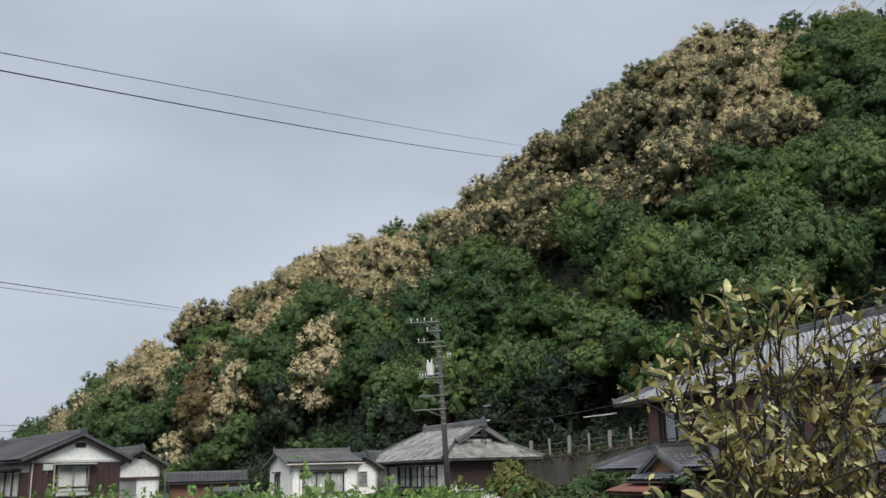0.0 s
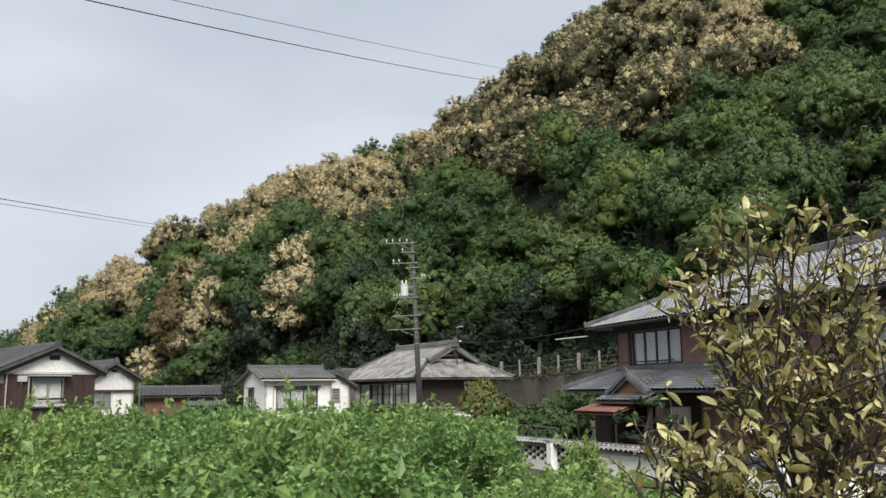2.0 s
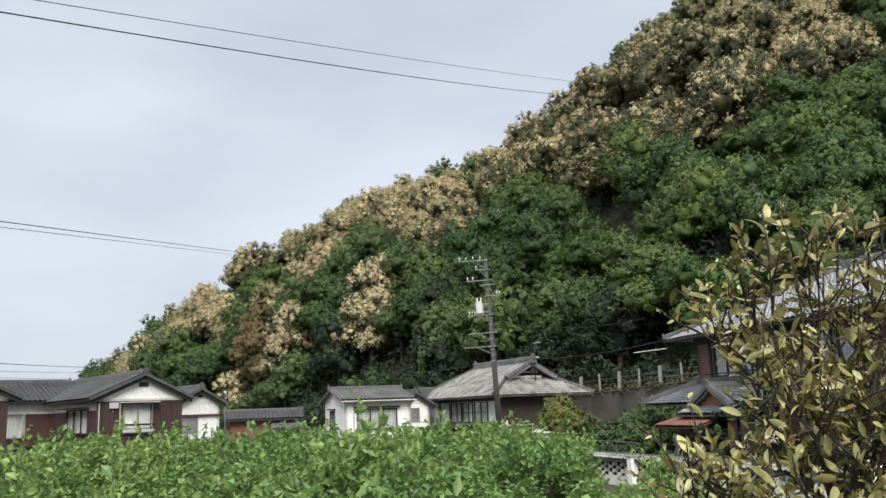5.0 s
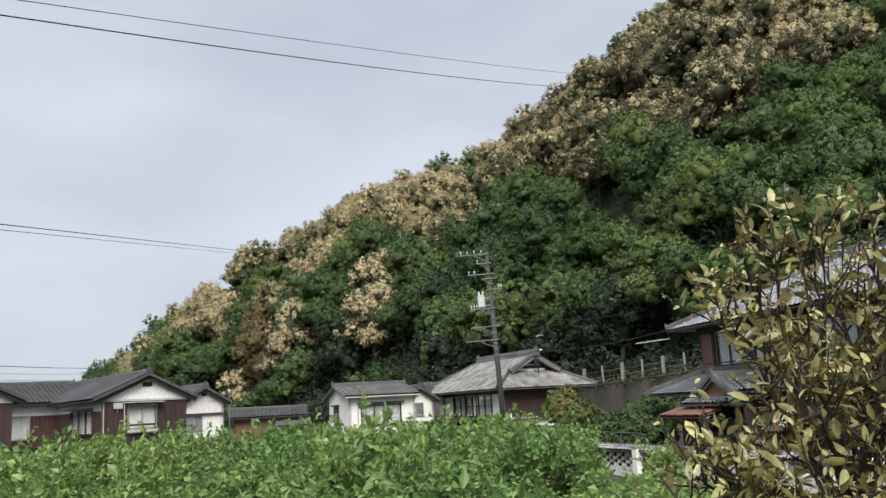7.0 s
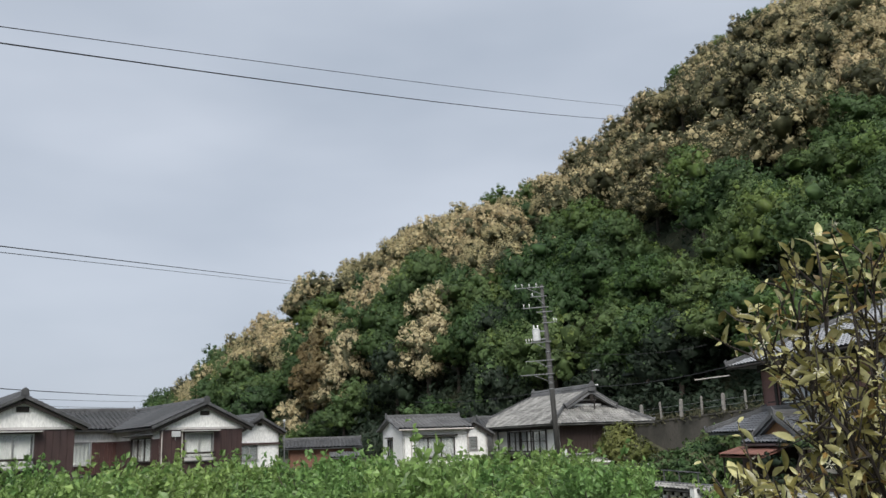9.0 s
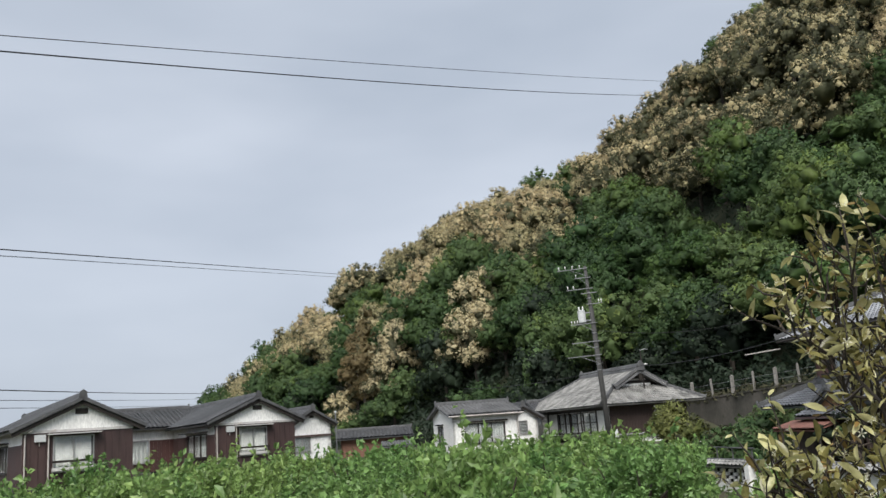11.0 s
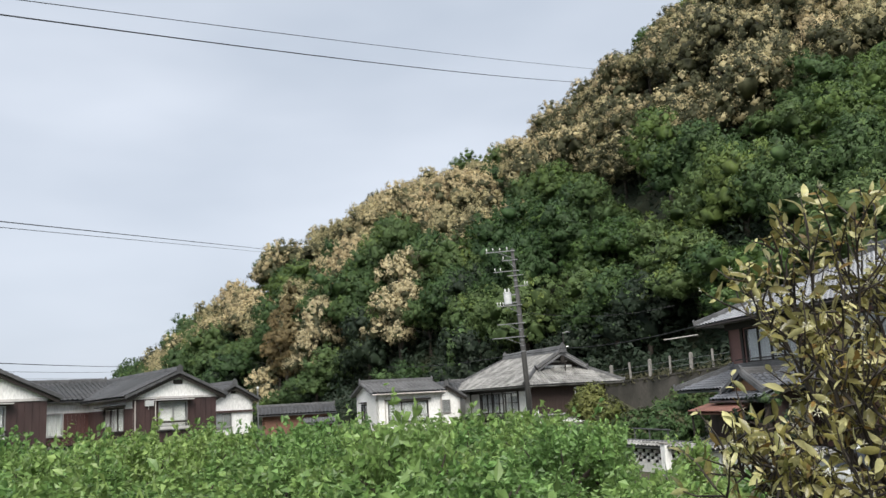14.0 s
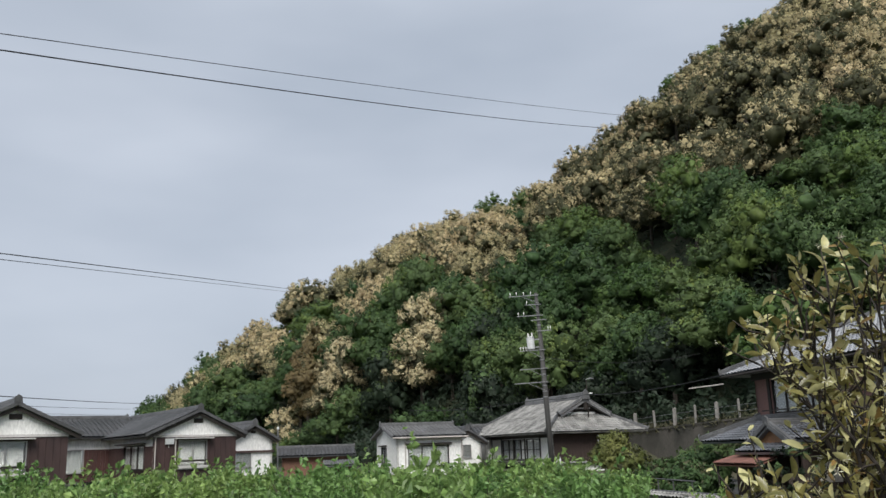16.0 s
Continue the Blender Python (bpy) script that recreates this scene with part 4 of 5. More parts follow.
for x in (3.1, 5.3):
    part("post", line((x, -1.5, -0.6), (x, -1.5, 1.2), 0.05), M_TIMBER, sh)

# ---------------------------------------------------------------- white house
K = 56 / 54
wh = thing("white_house", pose(-5.72 * K, 56, 0.75, 0, 0, 20), "small white plastered house with a grey tiled gable roof", "house")
footing(wh, 0, 4.4, 0, 5.7)
ww = (0.75, 3.45, 0.95, 2.25)
wa, wb = (0, 0), (4.4, 0)
part("front_wall", ring(wa, wb, 0.35, 2.86, 0.15, [ww]), M_WHITE, wh)
window(wh, wa, wb, *ww, 3, M_TIMBER, label="wide sliding window with pale curtains")
part("window_head", box(0.6, 3.6, -0.2, -0.01, 2.3, 2.4), M_TIMBER, wh)
part("window_rail", box(0.75, 3.45, -0.22, -0.17, 1.3, 1.36), M_ALU, wh, "aluminium hand rail")
for x in (0.8, 3.4):
    part("rail_bracket", box(x - 0.02, x + 0.02, -0.17, -0.031, 1.3, 1.36), M_ALU, wh)
wl_ = (1.5, 3.0, 0.9, 2.2)
part("side_wall", ring((0, 5.7), (0, 0), 0.35, 2.86, 0.15, [wl_]), M_WHITE, wh)
window(wh, (0, 5.7), (0, 0), *wl_, 2, M_TIMBER, label="dark side window with curtains")
part("window_head", box(-0.2, -0.01, 2.6, 4.3, 2.26, 2.34), M_TIMBER, wh)
part("gable", extrude_poly([(0.0, 0, 2.86), (0.0, 5.7, 2.86), (0.0, 2.9, 3.44)], (0.15, 0, 0)), M_WHITE, wh)
part("gable", extrude_poly([(4.25, 0, 2.86), (4.25, 5.7, 2.86), (4.25, 2.9, 3.44)], (0.15, 0, 0)), M_WHITE, wh)
part("side_wall", ring((4.4, 0), (4.4, 5.7), 0.35, 2.86, 0.15, []), M_WHITE, wh)
part("back_wall", ring((4.4, 5.7), (0, 5.7), 0.35, 2.86, 0.15, []), M_WHITE, wh)
up = Vector((0, 3.3, 0.76))
rw = part("roof", tiles((-0.35, -0.4, 2.80), (4.65, -0.4, 2.80), up, up.length), M_TILE_MID, wh, "grey weathered pantiles")
part("roof", tiles((4.65, 6.2, 2.80), (-0.35, 6.2, 2.80), Vector((0, -3.3, 0.76)), up.length), M_TILE_MID, wh)
part("ridge_cap", ridge((-0.35, 2.9, 3.58), (4.65, 2.9, 3.58)), M_RIDGE, rw)
part("gutter", line((-0.35, -0.46, 2.74), (4.65, -0.46, 2.74), 0.05), M_PIPE, wh)
downpipe(wh, 4.32, -0.08, 0.3, 2.6)
downpipe(wh, 0.55, -0.08, 0.3, 2.6)

# ---------------------------------------------------------------- little house between
lt = thing("back_house", pose(-2.9, 67, 1.0, 0, 0, 20), "little white house with a dark grey gable roof behind", "house")
part("front_wall", ring((0, 0), (2.3, 0), 0, 2.35, 0.15, [(0.3, 1.5, 1.05, 2.0)]), M_WHITE, lt)
window(lt, (0, 0), (2.3, 0), 0.3, 1.5, 1.05, 2.0, 2, M_ALU, bars=3, back="none", label="window with horizontal bars")
part("gable", gable_wall(0, 2.3, 1.15, -0.03, 2.35, 2.45, 3.05), M_WHITE, lt)
part("side_wall", ring((2.3, 0), (2.3, 6), 0, 2.45, 0.15, []), M_WHITE, lt)
part("side_wall", ring((0, 6), (0, 0), 0, 2.45, 0.15, []), M_WHITE, lt)
gable_roof(lt, 0, 2.3, 0, 6, 1.15, 2.45, 3.15, M_TILE, over=0.5)
part("vent", box(1.0, 1.3, -0.08, -0.034, 2.6, 2.8), M_TIMBER, lt)
bk = thing("back_roof_house", pose(-0.4, 70, 1.0, 0, 0, 20), "low house with a long dark tiled roof behind the hipped house", "house")
part("front_wall", ring((0, 0), (6, 0), 0, 2.5, 0.15, []), M_WHITE, bk)
part("side_wall", ring((0, 4), (0, 0), 0, 2.5, 0.15, []), M_WHITE, bk)
part("roof", tiles((-0.5, -0.5, 2.4), (6.4, -0.5, 2.4), (0, 2.5, 0.95), 2.67), M_TILE, bk)
part("roof", tiles((6.4, 4.5, 2.4), (-0.5, 4.5, 2.4), (0, -2.5, 0.95), 2.67), M_TILE, bk)
part("ridge_cap", ridge((-0.5, 2, 3.4), (6.4, 2, 3.4)), M_RIDGE, bk)

# ---------------------------------------------------------------- hip-and-gable house
mh = thing("hipped_house", pose(4.25, 60.6, 1.15, 0, 0, 24), "old single-storey house with a pale weathered hip-and-gable tiled roof", "house")
MW, MD = 6.0, 12.6                         # width of the gable side, length of the porch side
footing(mh, 0, MW, 0, MD)
# long side with the glazed porch (faces -x); it runs from the back to the near corner
la, lb = (0, MD), (0, 0)
doors = (4.4, 10.6, 0.62, 2.08)
part("porch_wall", ring(la, lb, 0.35, 2.5, 0.15, [doors]), M_WHITE, mh)
window(mh, la, lb, *doors, 6, M_TIMBER, name="glazed_doors", bars=1, label="row of dark-framed glazed sliding doors")
q = part("lintel", box(2.4, MD - 0.1, -0.06, -0.002, 2.12, 2.5), M_TIMBER, mh, "dark timber lintel")
q.matrix_basis = on_wall(la, lb)
for s in (2.5, 4.3, 6.4, 8.3, 10.7, 12.45):
    q = part("post", box(s - 0.07, s + 0.07, -0.075, -0.062 + 0.03, 0.3, 2.5), M_TIMBER, mh)
    q.matrix_basis = on_wall(la, lb)
q = part("porch_step", box(2.4, 10.4, -0.6, -0.08, 0.3, 0.52), M_CONC, mh)
q.matrix_basis = on_wall(la, lb)
# gable side: dark upright boards
bw = ring((0, 0), (MW, 0), 0.35, 2.5, 0.15, [])
part("board_wall", bw, M_TIMBER, mh)
n_b = 26
plank = mesh_of("plank", box(0.008, MW / n_b - 0.008, -0.03, -0.004, 0.4, 2.3), M_WOOD)
for i in range(n_b):
    o = part("plank", plank, None, mh)
    o.location = (i * MW / n_b, 0, 0)
part("beam", box(-0.05, MW + 0.05, -0.06, -0.004, 2.31, 2.5), M_TIMBER, mh)
part("side_wall", ring((MW, 0), (MW, MD), 0.35, 2.5, 0.15, []), M_WHITE, mh)
part("back_wall", ring((MW, MD), (0, MD), 0.35, 2.5, 0.15, []), M_WHITE, mh)
# roof: long slopes on the two sides, hips at the ends, a gable standing over the near hip
ov, ze, zr = 0.95, 2.42, 4.72
half = MW / 2 + ov
rise = (zr - ze) / half
hip_in = 2.05                              # where the gable stands
hz = rise * hip_in
sl = Vector((half, 0, zr - ze))
# left slope and right slope up to the gable's foot, then the upper part that runs out to the gable
r1 = part("roof", tiles((-ov, MD + ov, ze), (-ov, -ov, ze), Vector((hip_in, 0, hz)), math.hypot(hip_in, hz), hip_in, hip_in), M_TILE_OLD, mh)
part("roof", tiles((-ov + hip_in, MD + ov - hip_in, ze + hz), (-ov + hip_in, -ov + hip_in - 0.55, ze + hz), Vector((half - hip_in, 0, rise * (half - hip_in))), math.hypot(half - hip_in, rise * (half - hip_in)), 1.9, 0), M_TILE_OLD, mh)
part("roof", tiles((MW + ov, -ov, ze), (MW + ov, MD + ov, ze), Vector((-hip_in, 0, hz)), math.hypot(hip_in, hz), hip_in, hip_in), M_TILE_OLD, mh)
part("roof", tiles((MW + ov - hip_in, -ov + hip_in - 0.55, ze + hz), (MW + ov - hip_in, MD + ov - hip_in, ze + hz), Vector((-(half - hip_in), 0, rise * (half - hip_in))), math.hypot(half - hip_in, rise * (half - hip_in)), 0, 1.9), M_TILE_OLD, mh)
part("hip_roof", tiles((-ov, -ov, ze), (MW + ov, -ov, ze), Vector((0, hip_in, hz)), math.hypot(hip_in, hz), hip_in, hip_in), M_TILE_OLD, mh)
part("hip_roof", tiles((MW + ov, MD + ov, ze), (-ov, MD + ov, ze), Vector((0, -half, zr - ze)), sl.length, half, half), M_TILE_OLD, mh)
gy0 = -ov + hip_in
xm = MW / 2
gb = part("gable", extrude_poly([(-ov + hip_in + 0.15, gy0, ze + hz), (MW + ov - hip_in - 0.15, gy0, ze + hz), (xm, gy0, zr - 0.16)], (0, 0.12, 0)), M_TIMBER, mh, "dark timber gable with white plaster strip")
part("plaster_strip", box(xm - 1.25, xm + 1.0, gy0 - 0.05, gy0 - 0.004, ze + hz + 0.03, ze + hz + 0.2), M_WHITE, gb)
part("gable_board", box(xm - 0.65, xm + 0.65, gy0 - 0.05, gy0 - 0.004, ze + hz + 0.42, ze + hz + 0.52), M_SHUT, gb)
part("pendant", box(xm - 0.12, xm + 0.12, gy0 - 0.56, gy0 - 0.45, zr - 0.75, zr - 0.25), M_TIMBER, gb)
for sgn in (1, -1):
    p0 = Vector((xm - sgn * (half - hip_in + 0.1), gy0 - 0.57, ze + hz - 0.05))
    p1 = Vector((xm, gy0 - 0.57, zr - 0.03))
    part("bargeboard", extrude_poly([p0, p1, p1 - Vector((0, 0, 0.18)), p0 - Vector((0, 0, 0.14))], (0, 0.07, 0)), M_TILE_MID, gb, "weathered grey bargeboard")
    part("barge_ridge", ridge(p0 + Vector((0, 0.2, 0.12)), p1 + Vector((0, 0.2, 0.12)), 0.2, 0.14), M_RIDGE, gb)
    # hip ridges with a slight lift at the corner
    c = Vector((-ov if sgn > 0 else MW + ov, -ov, ze + 0.12))
    t = Vector((-ov + hip_in if sgn > 0 else MW + ov - hip_in, -ov + hip_in, ze + hz + 0.08))
    part("hip_ridge", ridge(c, t, 0.2, 0.14), M_RIDGE, r1)
c, t = Vector((-ov, MD + ov, ze + 0.1)), Vector((xm, MD + ov - half, zr + 0.05))
part("hip_ridge", ridge(c, t, 0.2, 0.14), M_RIDGE, r1)
part("ridge_cap", ridge((xm, gy0 - 0.6, zr + 0.06), (xm, MD + ov - half, zr + 0.06), 0.3, 0.4), M_TILE_MID, r1)
part("ridge_end_tile", extrude_poly([(xm - 0.3, gy0 - 0.62, zr - 0.05), (xm + 0.3, gy0 - 0.62, zr - 0.05), (xm + 0.24, gy0 - 0.62, zr + 0.42), (xm, gy0 - 0.62, zr + 0.66), (xm - 0.24, gy0 - 0.62, zr + 0.42)], (0, -0.1, 0)), M_RIDGE, r1)
part("wall_lamp", tube(bmesh.new(), [(3.2, -0.5, 1.35), (3.2, -0.5, 1.95), (3.2, -0.5, 2.0), (3.2, -0.5, 2.18)], [0.03, 0.03, 0.1, 0.08]), M_TANK, mh, "white lamp on a thin post")
# the white side wall that closes the porch
part("white_wing", box(-0.35, 2.2, MD, MD + 1.8, -0.3, 2.2), M_WHITE, mh)

# ---------------------------------------------------------------- two-storey house
rh = thing("two_storey_house", pose(11.9, 39.9, 0.2, 0, 0, 13), "two-storey house with faded red-brown walls and silver-grey tiled roofs", "house")
RD, RW = 24.0, 9.0                         # it runs towards the camera along -y
fa, fb = (0, 0), (0, -RD)
lo_op = [(1.2, 3.4, 0.3, 2.2), (9.5, 11.2, 0.8, 2.1)]
up_op = [(1.4, 5.2, 3.55, 5.0), (8.0, 10.5, 3.6, 4.9), (13.5, 16.0, 3.6, 4.9)]
part("wall", ring(fa, fb, -0.3, 2.7, 0.15, lo_op), M_MAUVE, rh)
part("upper_wall", ring(fa, fb, 2.7, 5.35, 0.15, up_op), M_MAUVE, rh)
part("wall", ring((RW, -RD), (RW, 0), -0.3, 5.35, 0.15, []), M_MAUVE, rh)
part("wall", ring((RW, 0), fa, -0.3, 5.35, 0.15, []), M_MAUVE, rh)
part("wall", ring(fb, (RW, -RD), -0.3, 5.35, 0.15, []), M_MAUVE, rh)
part("floor", box(0.2, RW - 0.2, -RD + 0.2, -0.2, 2.6, 2.72), M_DARK, rh)
for o in up_op:
    window(rh, fa, fb, *o, 4 if o[1] - o[0] > 3 else 2, M_TIMBER, label="wide upper window with white curtains")
window(rh, fa, fb, *lo_op[1], 2, label="ground-floor window")
q = part("beam", box(-0.2, RD, -0.05, -0.003, 5.05, 5.35), M_TIMBER, rh)
q.matrix_basis = on_wall(fa, fb)
q = part("post", box(1.05, 1.25, -0.06, -0.003, 2.9, 5.05), M_TIMBER, rh)
q.matrix_basis = on_wall(fa, fb)
part("window_rail", box(-0.5, -0.45, -5.3, -1.2, 3.65, 3.7), M_TIMBER, rh)
# upper roof: hipped
o2, z2, zt = 1.0, 5.35, 7.75
hf = RW / 2 + o2
s2 = Vector((hf, 0, zt - z2))
ru = part("roof", tiles((-o2, o2, z2), (-o2, -RD - o2, z2), s2, s2.length, hf, hf), M_TILE_SIL, rh)
part("roof", tiles((RW + o2, -RD - o2, z2), (RW + o2, o2, z2), Vector((-hf, 0, zt - z2)), s2.length, hf, hf), M_TILE_SIL, rh)
part("roof", tiles((RW + o2, o2, z2), (-o2, o2, z2), Vector((0, -hf, zt - z2)), s2.length, hf, hf), M_TILE_SIL, rh)
part("roof", tiles((-o2, -RD - o2, z2), (RW + o2, -RD - o2, z2), Vector((0, hf, zt - z2)), s2.length, hf, hf), M_TILE_SIL, rh)
part("hip_ridge", ridge((-o2, o2, z2 + 0.1), (RW / 2, o2 - hf, zt + 0.06), 0.24, 0.18), M_RIDGE, ru)
part("ridge_cap", ridge((RW / 2, o2 - hf, zt + 0.05), (RW / 2, -RD - o2 + hf, zt + 0.05), 0.3, 0.35), M_RIDGE, ru)
part("gutter", line((-o2 - 0.06, o2, z2 - 0.06), (-o2 - 0.06, -RD - o2, z2 - 0.06), 0.06), M_TIMBER, ru)
# lower roof along the front
p_ = Vector((2.0, 0, 0.85))
rl = part("lower_roof", tiles((-2.0, 1.6, 2.45), (-2.0, -RD, 2.45), p_, p_.length, 1.8, 0), M_TILE_BLUE, rh)
part("lower_roof", tiles((4.5, 1.6, 2.45), (-2.0, 1.6, 2.45), Vector((0, -1.8, 0.85)), Vector((0, -1.8, 0.85)).length, 0, 1.8), M_TILE_BLUE, rh)
part("hip_ridge", ridge((-2.0, 1.6, 2.55), (0, -0.2, 3.38), 0.24, 0.18), M_RIDGE, rl)
part("wall_ridge", ridge((-0.1, -0.1, 3.36), (-0.1, -RD, 3.36), 0.2, 0.18), M_RIDGE, rl)
# entrance gable standing out from the lower roof
ex, ey, ew = -2.3, -4.6, 1.55
for sgn in (1, -1):
    u_ = Vector((0, -sgn * ew, 0.75))
    A, B = Vector((ex, ey + sgn * ew, 2.25)), Vector((0, ey + sgn * ew, 2.25))
    part("entrance_roof", tiles(A, B, u_, u_.length), M_TILE_BLUE, rl)
    part("entrance_verge", ridge(A + Vector((0.05, 0, 0.08)), Vector((ex + 0.05, ey, 3.08)), 0.2, 0.15), M_RIDGE, rl)
part("entrance_ridge", ridge((ex, ey, 3.06), (0, ey, 3.06), 0.26, 0.22), M_RIDGE, rl)
part("entrance_gable", extrude_poly([(ex + 0.2, ey - ew + 0.25, 2.3), (ex + 0.2, ey + ew - 0.25, 2.3), (ex + 0.2, ey, 2.92)], (0.1, 0, 0)), M_OCHRE, rl, "orange-brown wooden gable")
e_ = Vector((0.7, 0, 0.28))
part("entrance_eave", tiles((ex - 0.45, ey + ew + 0.35, 2.02), (ex - 0.45, ey - ew - 0.35, 2.02), e_, e_.length), M_TILE_BLUE, rl)
for y_ in (ey + ew - 0.1, ey - ew + 0.1):
    part("entrance_post", box(ex + 0.05, ex + 0.2, y_ - 0.08, y_ + 0.08, -0.3, 2.2), M_TIMBER, rh)
part("entrance_wall", box(ex + 0.1, 0, ey + ew - 0.02, ey + ew + 0.1, -0.3, 2.25), M_WOOD, rh, "dark board wall")
part("entrance_wall", box(ex + 0.3, 0, ey - ew - 0.1, ey - ew + 0.02, -0.3, 2.25), M_WOOD, rh)
part("plaster_panel", box(-1.4, -0.5, ey - ew - 0.14, ey - ew - 0.104, 0.9, 1.8), M_CREAM, rh, "pale plaster panel")
part("entrance_door", box(-0.12, -0.02, ey - 0.9, ey + 0.9, -0.3, 2.0), M_TIMBER, rh, "dark wooden entrance door")
part("board_fence", box(ex + 0.05, ex + 0.13, ey + ew - 0.1, ey + ew + 1.3, -0.3, 1.5), M_WOOD, rh, "dark board screen")
# red sheet awning
aw_ = Vector((0.95, 0, 0.28))
ra = part("red_awning", tiles((ex - 1.0, ey + ew + 1.2, 1.55), (ex - 1.0, ey - 0.6, 1.55), aw_, aw_.length, pitch=0.16, course=1.0, thick=0.05), M_RUST, rh, "rusty red sheet-metal awning")
for y_ in (ey + ew + 1.1, ey - 0.5):
    part("awning_post", line((ex - 0.85, y_, -0.3), (ex - 0.85, y_, 1.55), 0.045), M_TIMBER, ra)
part("laundry_pole", line((-1.9, 2.6, 4.93), (-1.0, 0.95, 5.0), 0.03), M_PIPE, rh, "pale pole under the eave")
part("box_cover", box(-0.7, -0.05, -9.0, -7.6, 2.0, 2.16), M_SHUT, rh)

# ---------------------------------------------------------------- retaining wall and its fence
WA, WB = Vector((8.0, 70.0, 0)), Vector((22.0, 55.0, 0))
wdir = (WB - WA).normalized()
wlen = (WB - WA).length
rt = thing("retaining_wall", Matrix.Translation(WA) @ Matrix(((wdir.x, -wdir.y, 0, 0), (wdir.y, wdir.x, 0, 0), (0, 0, 1, 0), (0, 0, 0, 1))), "stained concrete retaining wall below the wooded slope, colour darkened for its shade", "wall", kind="structure")
# the shade of the trees on face and coping is in the concrete's colour
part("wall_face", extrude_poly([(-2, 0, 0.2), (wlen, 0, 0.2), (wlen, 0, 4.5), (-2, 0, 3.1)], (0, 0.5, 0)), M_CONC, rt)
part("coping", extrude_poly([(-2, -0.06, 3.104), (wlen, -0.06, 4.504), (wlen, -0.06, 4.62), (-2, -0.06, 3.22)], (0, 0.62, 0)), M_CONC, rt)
for i in range(13):
    s = -1.2 + i * 1.75
    zb = 3.22 + (s + 2) / (wlen + 2) * 1.4
    f = thing("fence_post", rt.matrix_basis @ pose(s, 0.25, zb, rng.uniform(-1.5, 1.5), rng.uniform(-2, 2), 0), "square concrete fence post on the retaining wall", "post", "posts of the hillside fence")
    r_ = 0.1 if i % 2 else 0.065
    bm = box(-r_, r_, -r_, r_, -0.02, 1.22)
    bmesh.ops.bevel(bm, geom=bm.edges[:], offset=0.015, segments=1, affect="EDGES")
    part("shaft", bm, M_POST, f)
    part("cap", extrude_poly([(-r_, -r_, 1.222), (r_, -r_, 1.222), (0, -r_, 1.30)], (0, 2 * r_, 0)), M_POST, f)
for k_, h in enumerate((0.45, 0.85)):
    w = thing("fence_wire", rt.matrix_basis, "thin wire strung along the concrete fence posts", "wire", "wires of the hillside fence")
    part("strand", line((-1.2, 0.13, 3.28 + h), (wlen - 1, 0.13, 4.55 + h), 0.012, 4), M_STEEL, w)

# dry grass and low brush on the bank behind the fence
n_d = 5200
s_d = rng.uniform(-2, wlen + 3, n_d)
b_d = np.where(rng.random(n_d) < 0.15, rng.uniform(-0.16, 0.5, n_d), rng.uniform(0.5, 4.5, n_d))
at_d = np.array([WA + wdir * s_ + Vector((-wdir.y, wdir.x, 0)) * b_ for s_, b_ in zip(s_d, b_d)])
at_d[:, 2] = [max(ground_z(p[0], p[1]), 3.1 + 1.45 * (s_ + 2) / (wlen + 2)) - (0.25 if b_ < 0 else 0.0) + rng.uniform(0, 0.9) * (0.5 + max(0.0, noise.noise((p[0] * 0.6, p[1] * 0.6, 1.0)))) * (0.6 if b_ < 0.5 else 1.0) for p, s_, b_ in zip(at_d, s_d, b_d)]
v = leaf_quads(at_d, rng.normal(size=(n_d, 3)) * 0.7 + (0, -0.8, 0.3), np.full(n_d, 0.17), 0.5)
me = bpy.data.meshes.new("dry_grass")
me.from_pydata(v.tolist(), [], np.arange(len(v)).reshape(-1, 3).tolist())
me.materials.append(M_DRY)
tagged(new("dry_grass", me), "dry brownish grass and low brush on the bank behind the fence", "grass", kind="stuff")

# ---------------------------------------------------------------- utility pole
PX, PY = 3.72, 55.0
up_ = thing("utility_pole", pose(PX, PY, 1.05, 0, -2.1, 0), "grey concrete utility pole carrying crossarms and a transformer", "utility pole")
part("shaft", tube(bmesh.new(), [(0, 0, -0.4), (0, 0, 5.0), (0, 0, 11.2)], [0.17, 0.145, 0.1], 14), M_POLE, up_, smooth=True)


def arm(z, x0, x1, ins, brace=True, steel=None):
    a = part("crossarm", box(x0, x1, -0.185, -0.135, z - 0.024, z + 0.024), steel or M_STEEL, up_)
    if brace:
        xx = x0 if abs(x0) > abs(x1) else x1
        part("brace", line((xx * 0.55, -0.15, z - 0.03), (0.0, -0.15, z - 0.5), 0.02, 5), M_STEEL, a)
    for x in ins:
        part("insulator", tube(bmesh.new(), [(x, -0.15, z + 0.04), (x, -0.15, z + 0.12), (x, -0.15, z + 0.14), (x, -0.15, z + 0.22), (x, -0.15, z + 0.26)], [0.014, 0.014, 0.036, 0.033, 0.02], 8), M_PORC, a, "white porcelain insulator")


arm(11.05, -1.75, 0.15, (-1.65, -1.25, -0.8, -0.35))
arm(10.45, -0.75, 0.25, (-0.65,))
arm(9.75, -1.35, 0.3, (-1.25, -0.9), False)
arm(9.45, -0.5, 0.5, (), False)
arm(8.75, -0.2, 0.75, (0.55, 0.7), False)
arm(7.55, -1.35, 0.25, (-1.3, -1.12, -0.95))
arm(6.4, -1.45, 0.3, (), True)
arm(5.55, -1.85, 0.25, ())
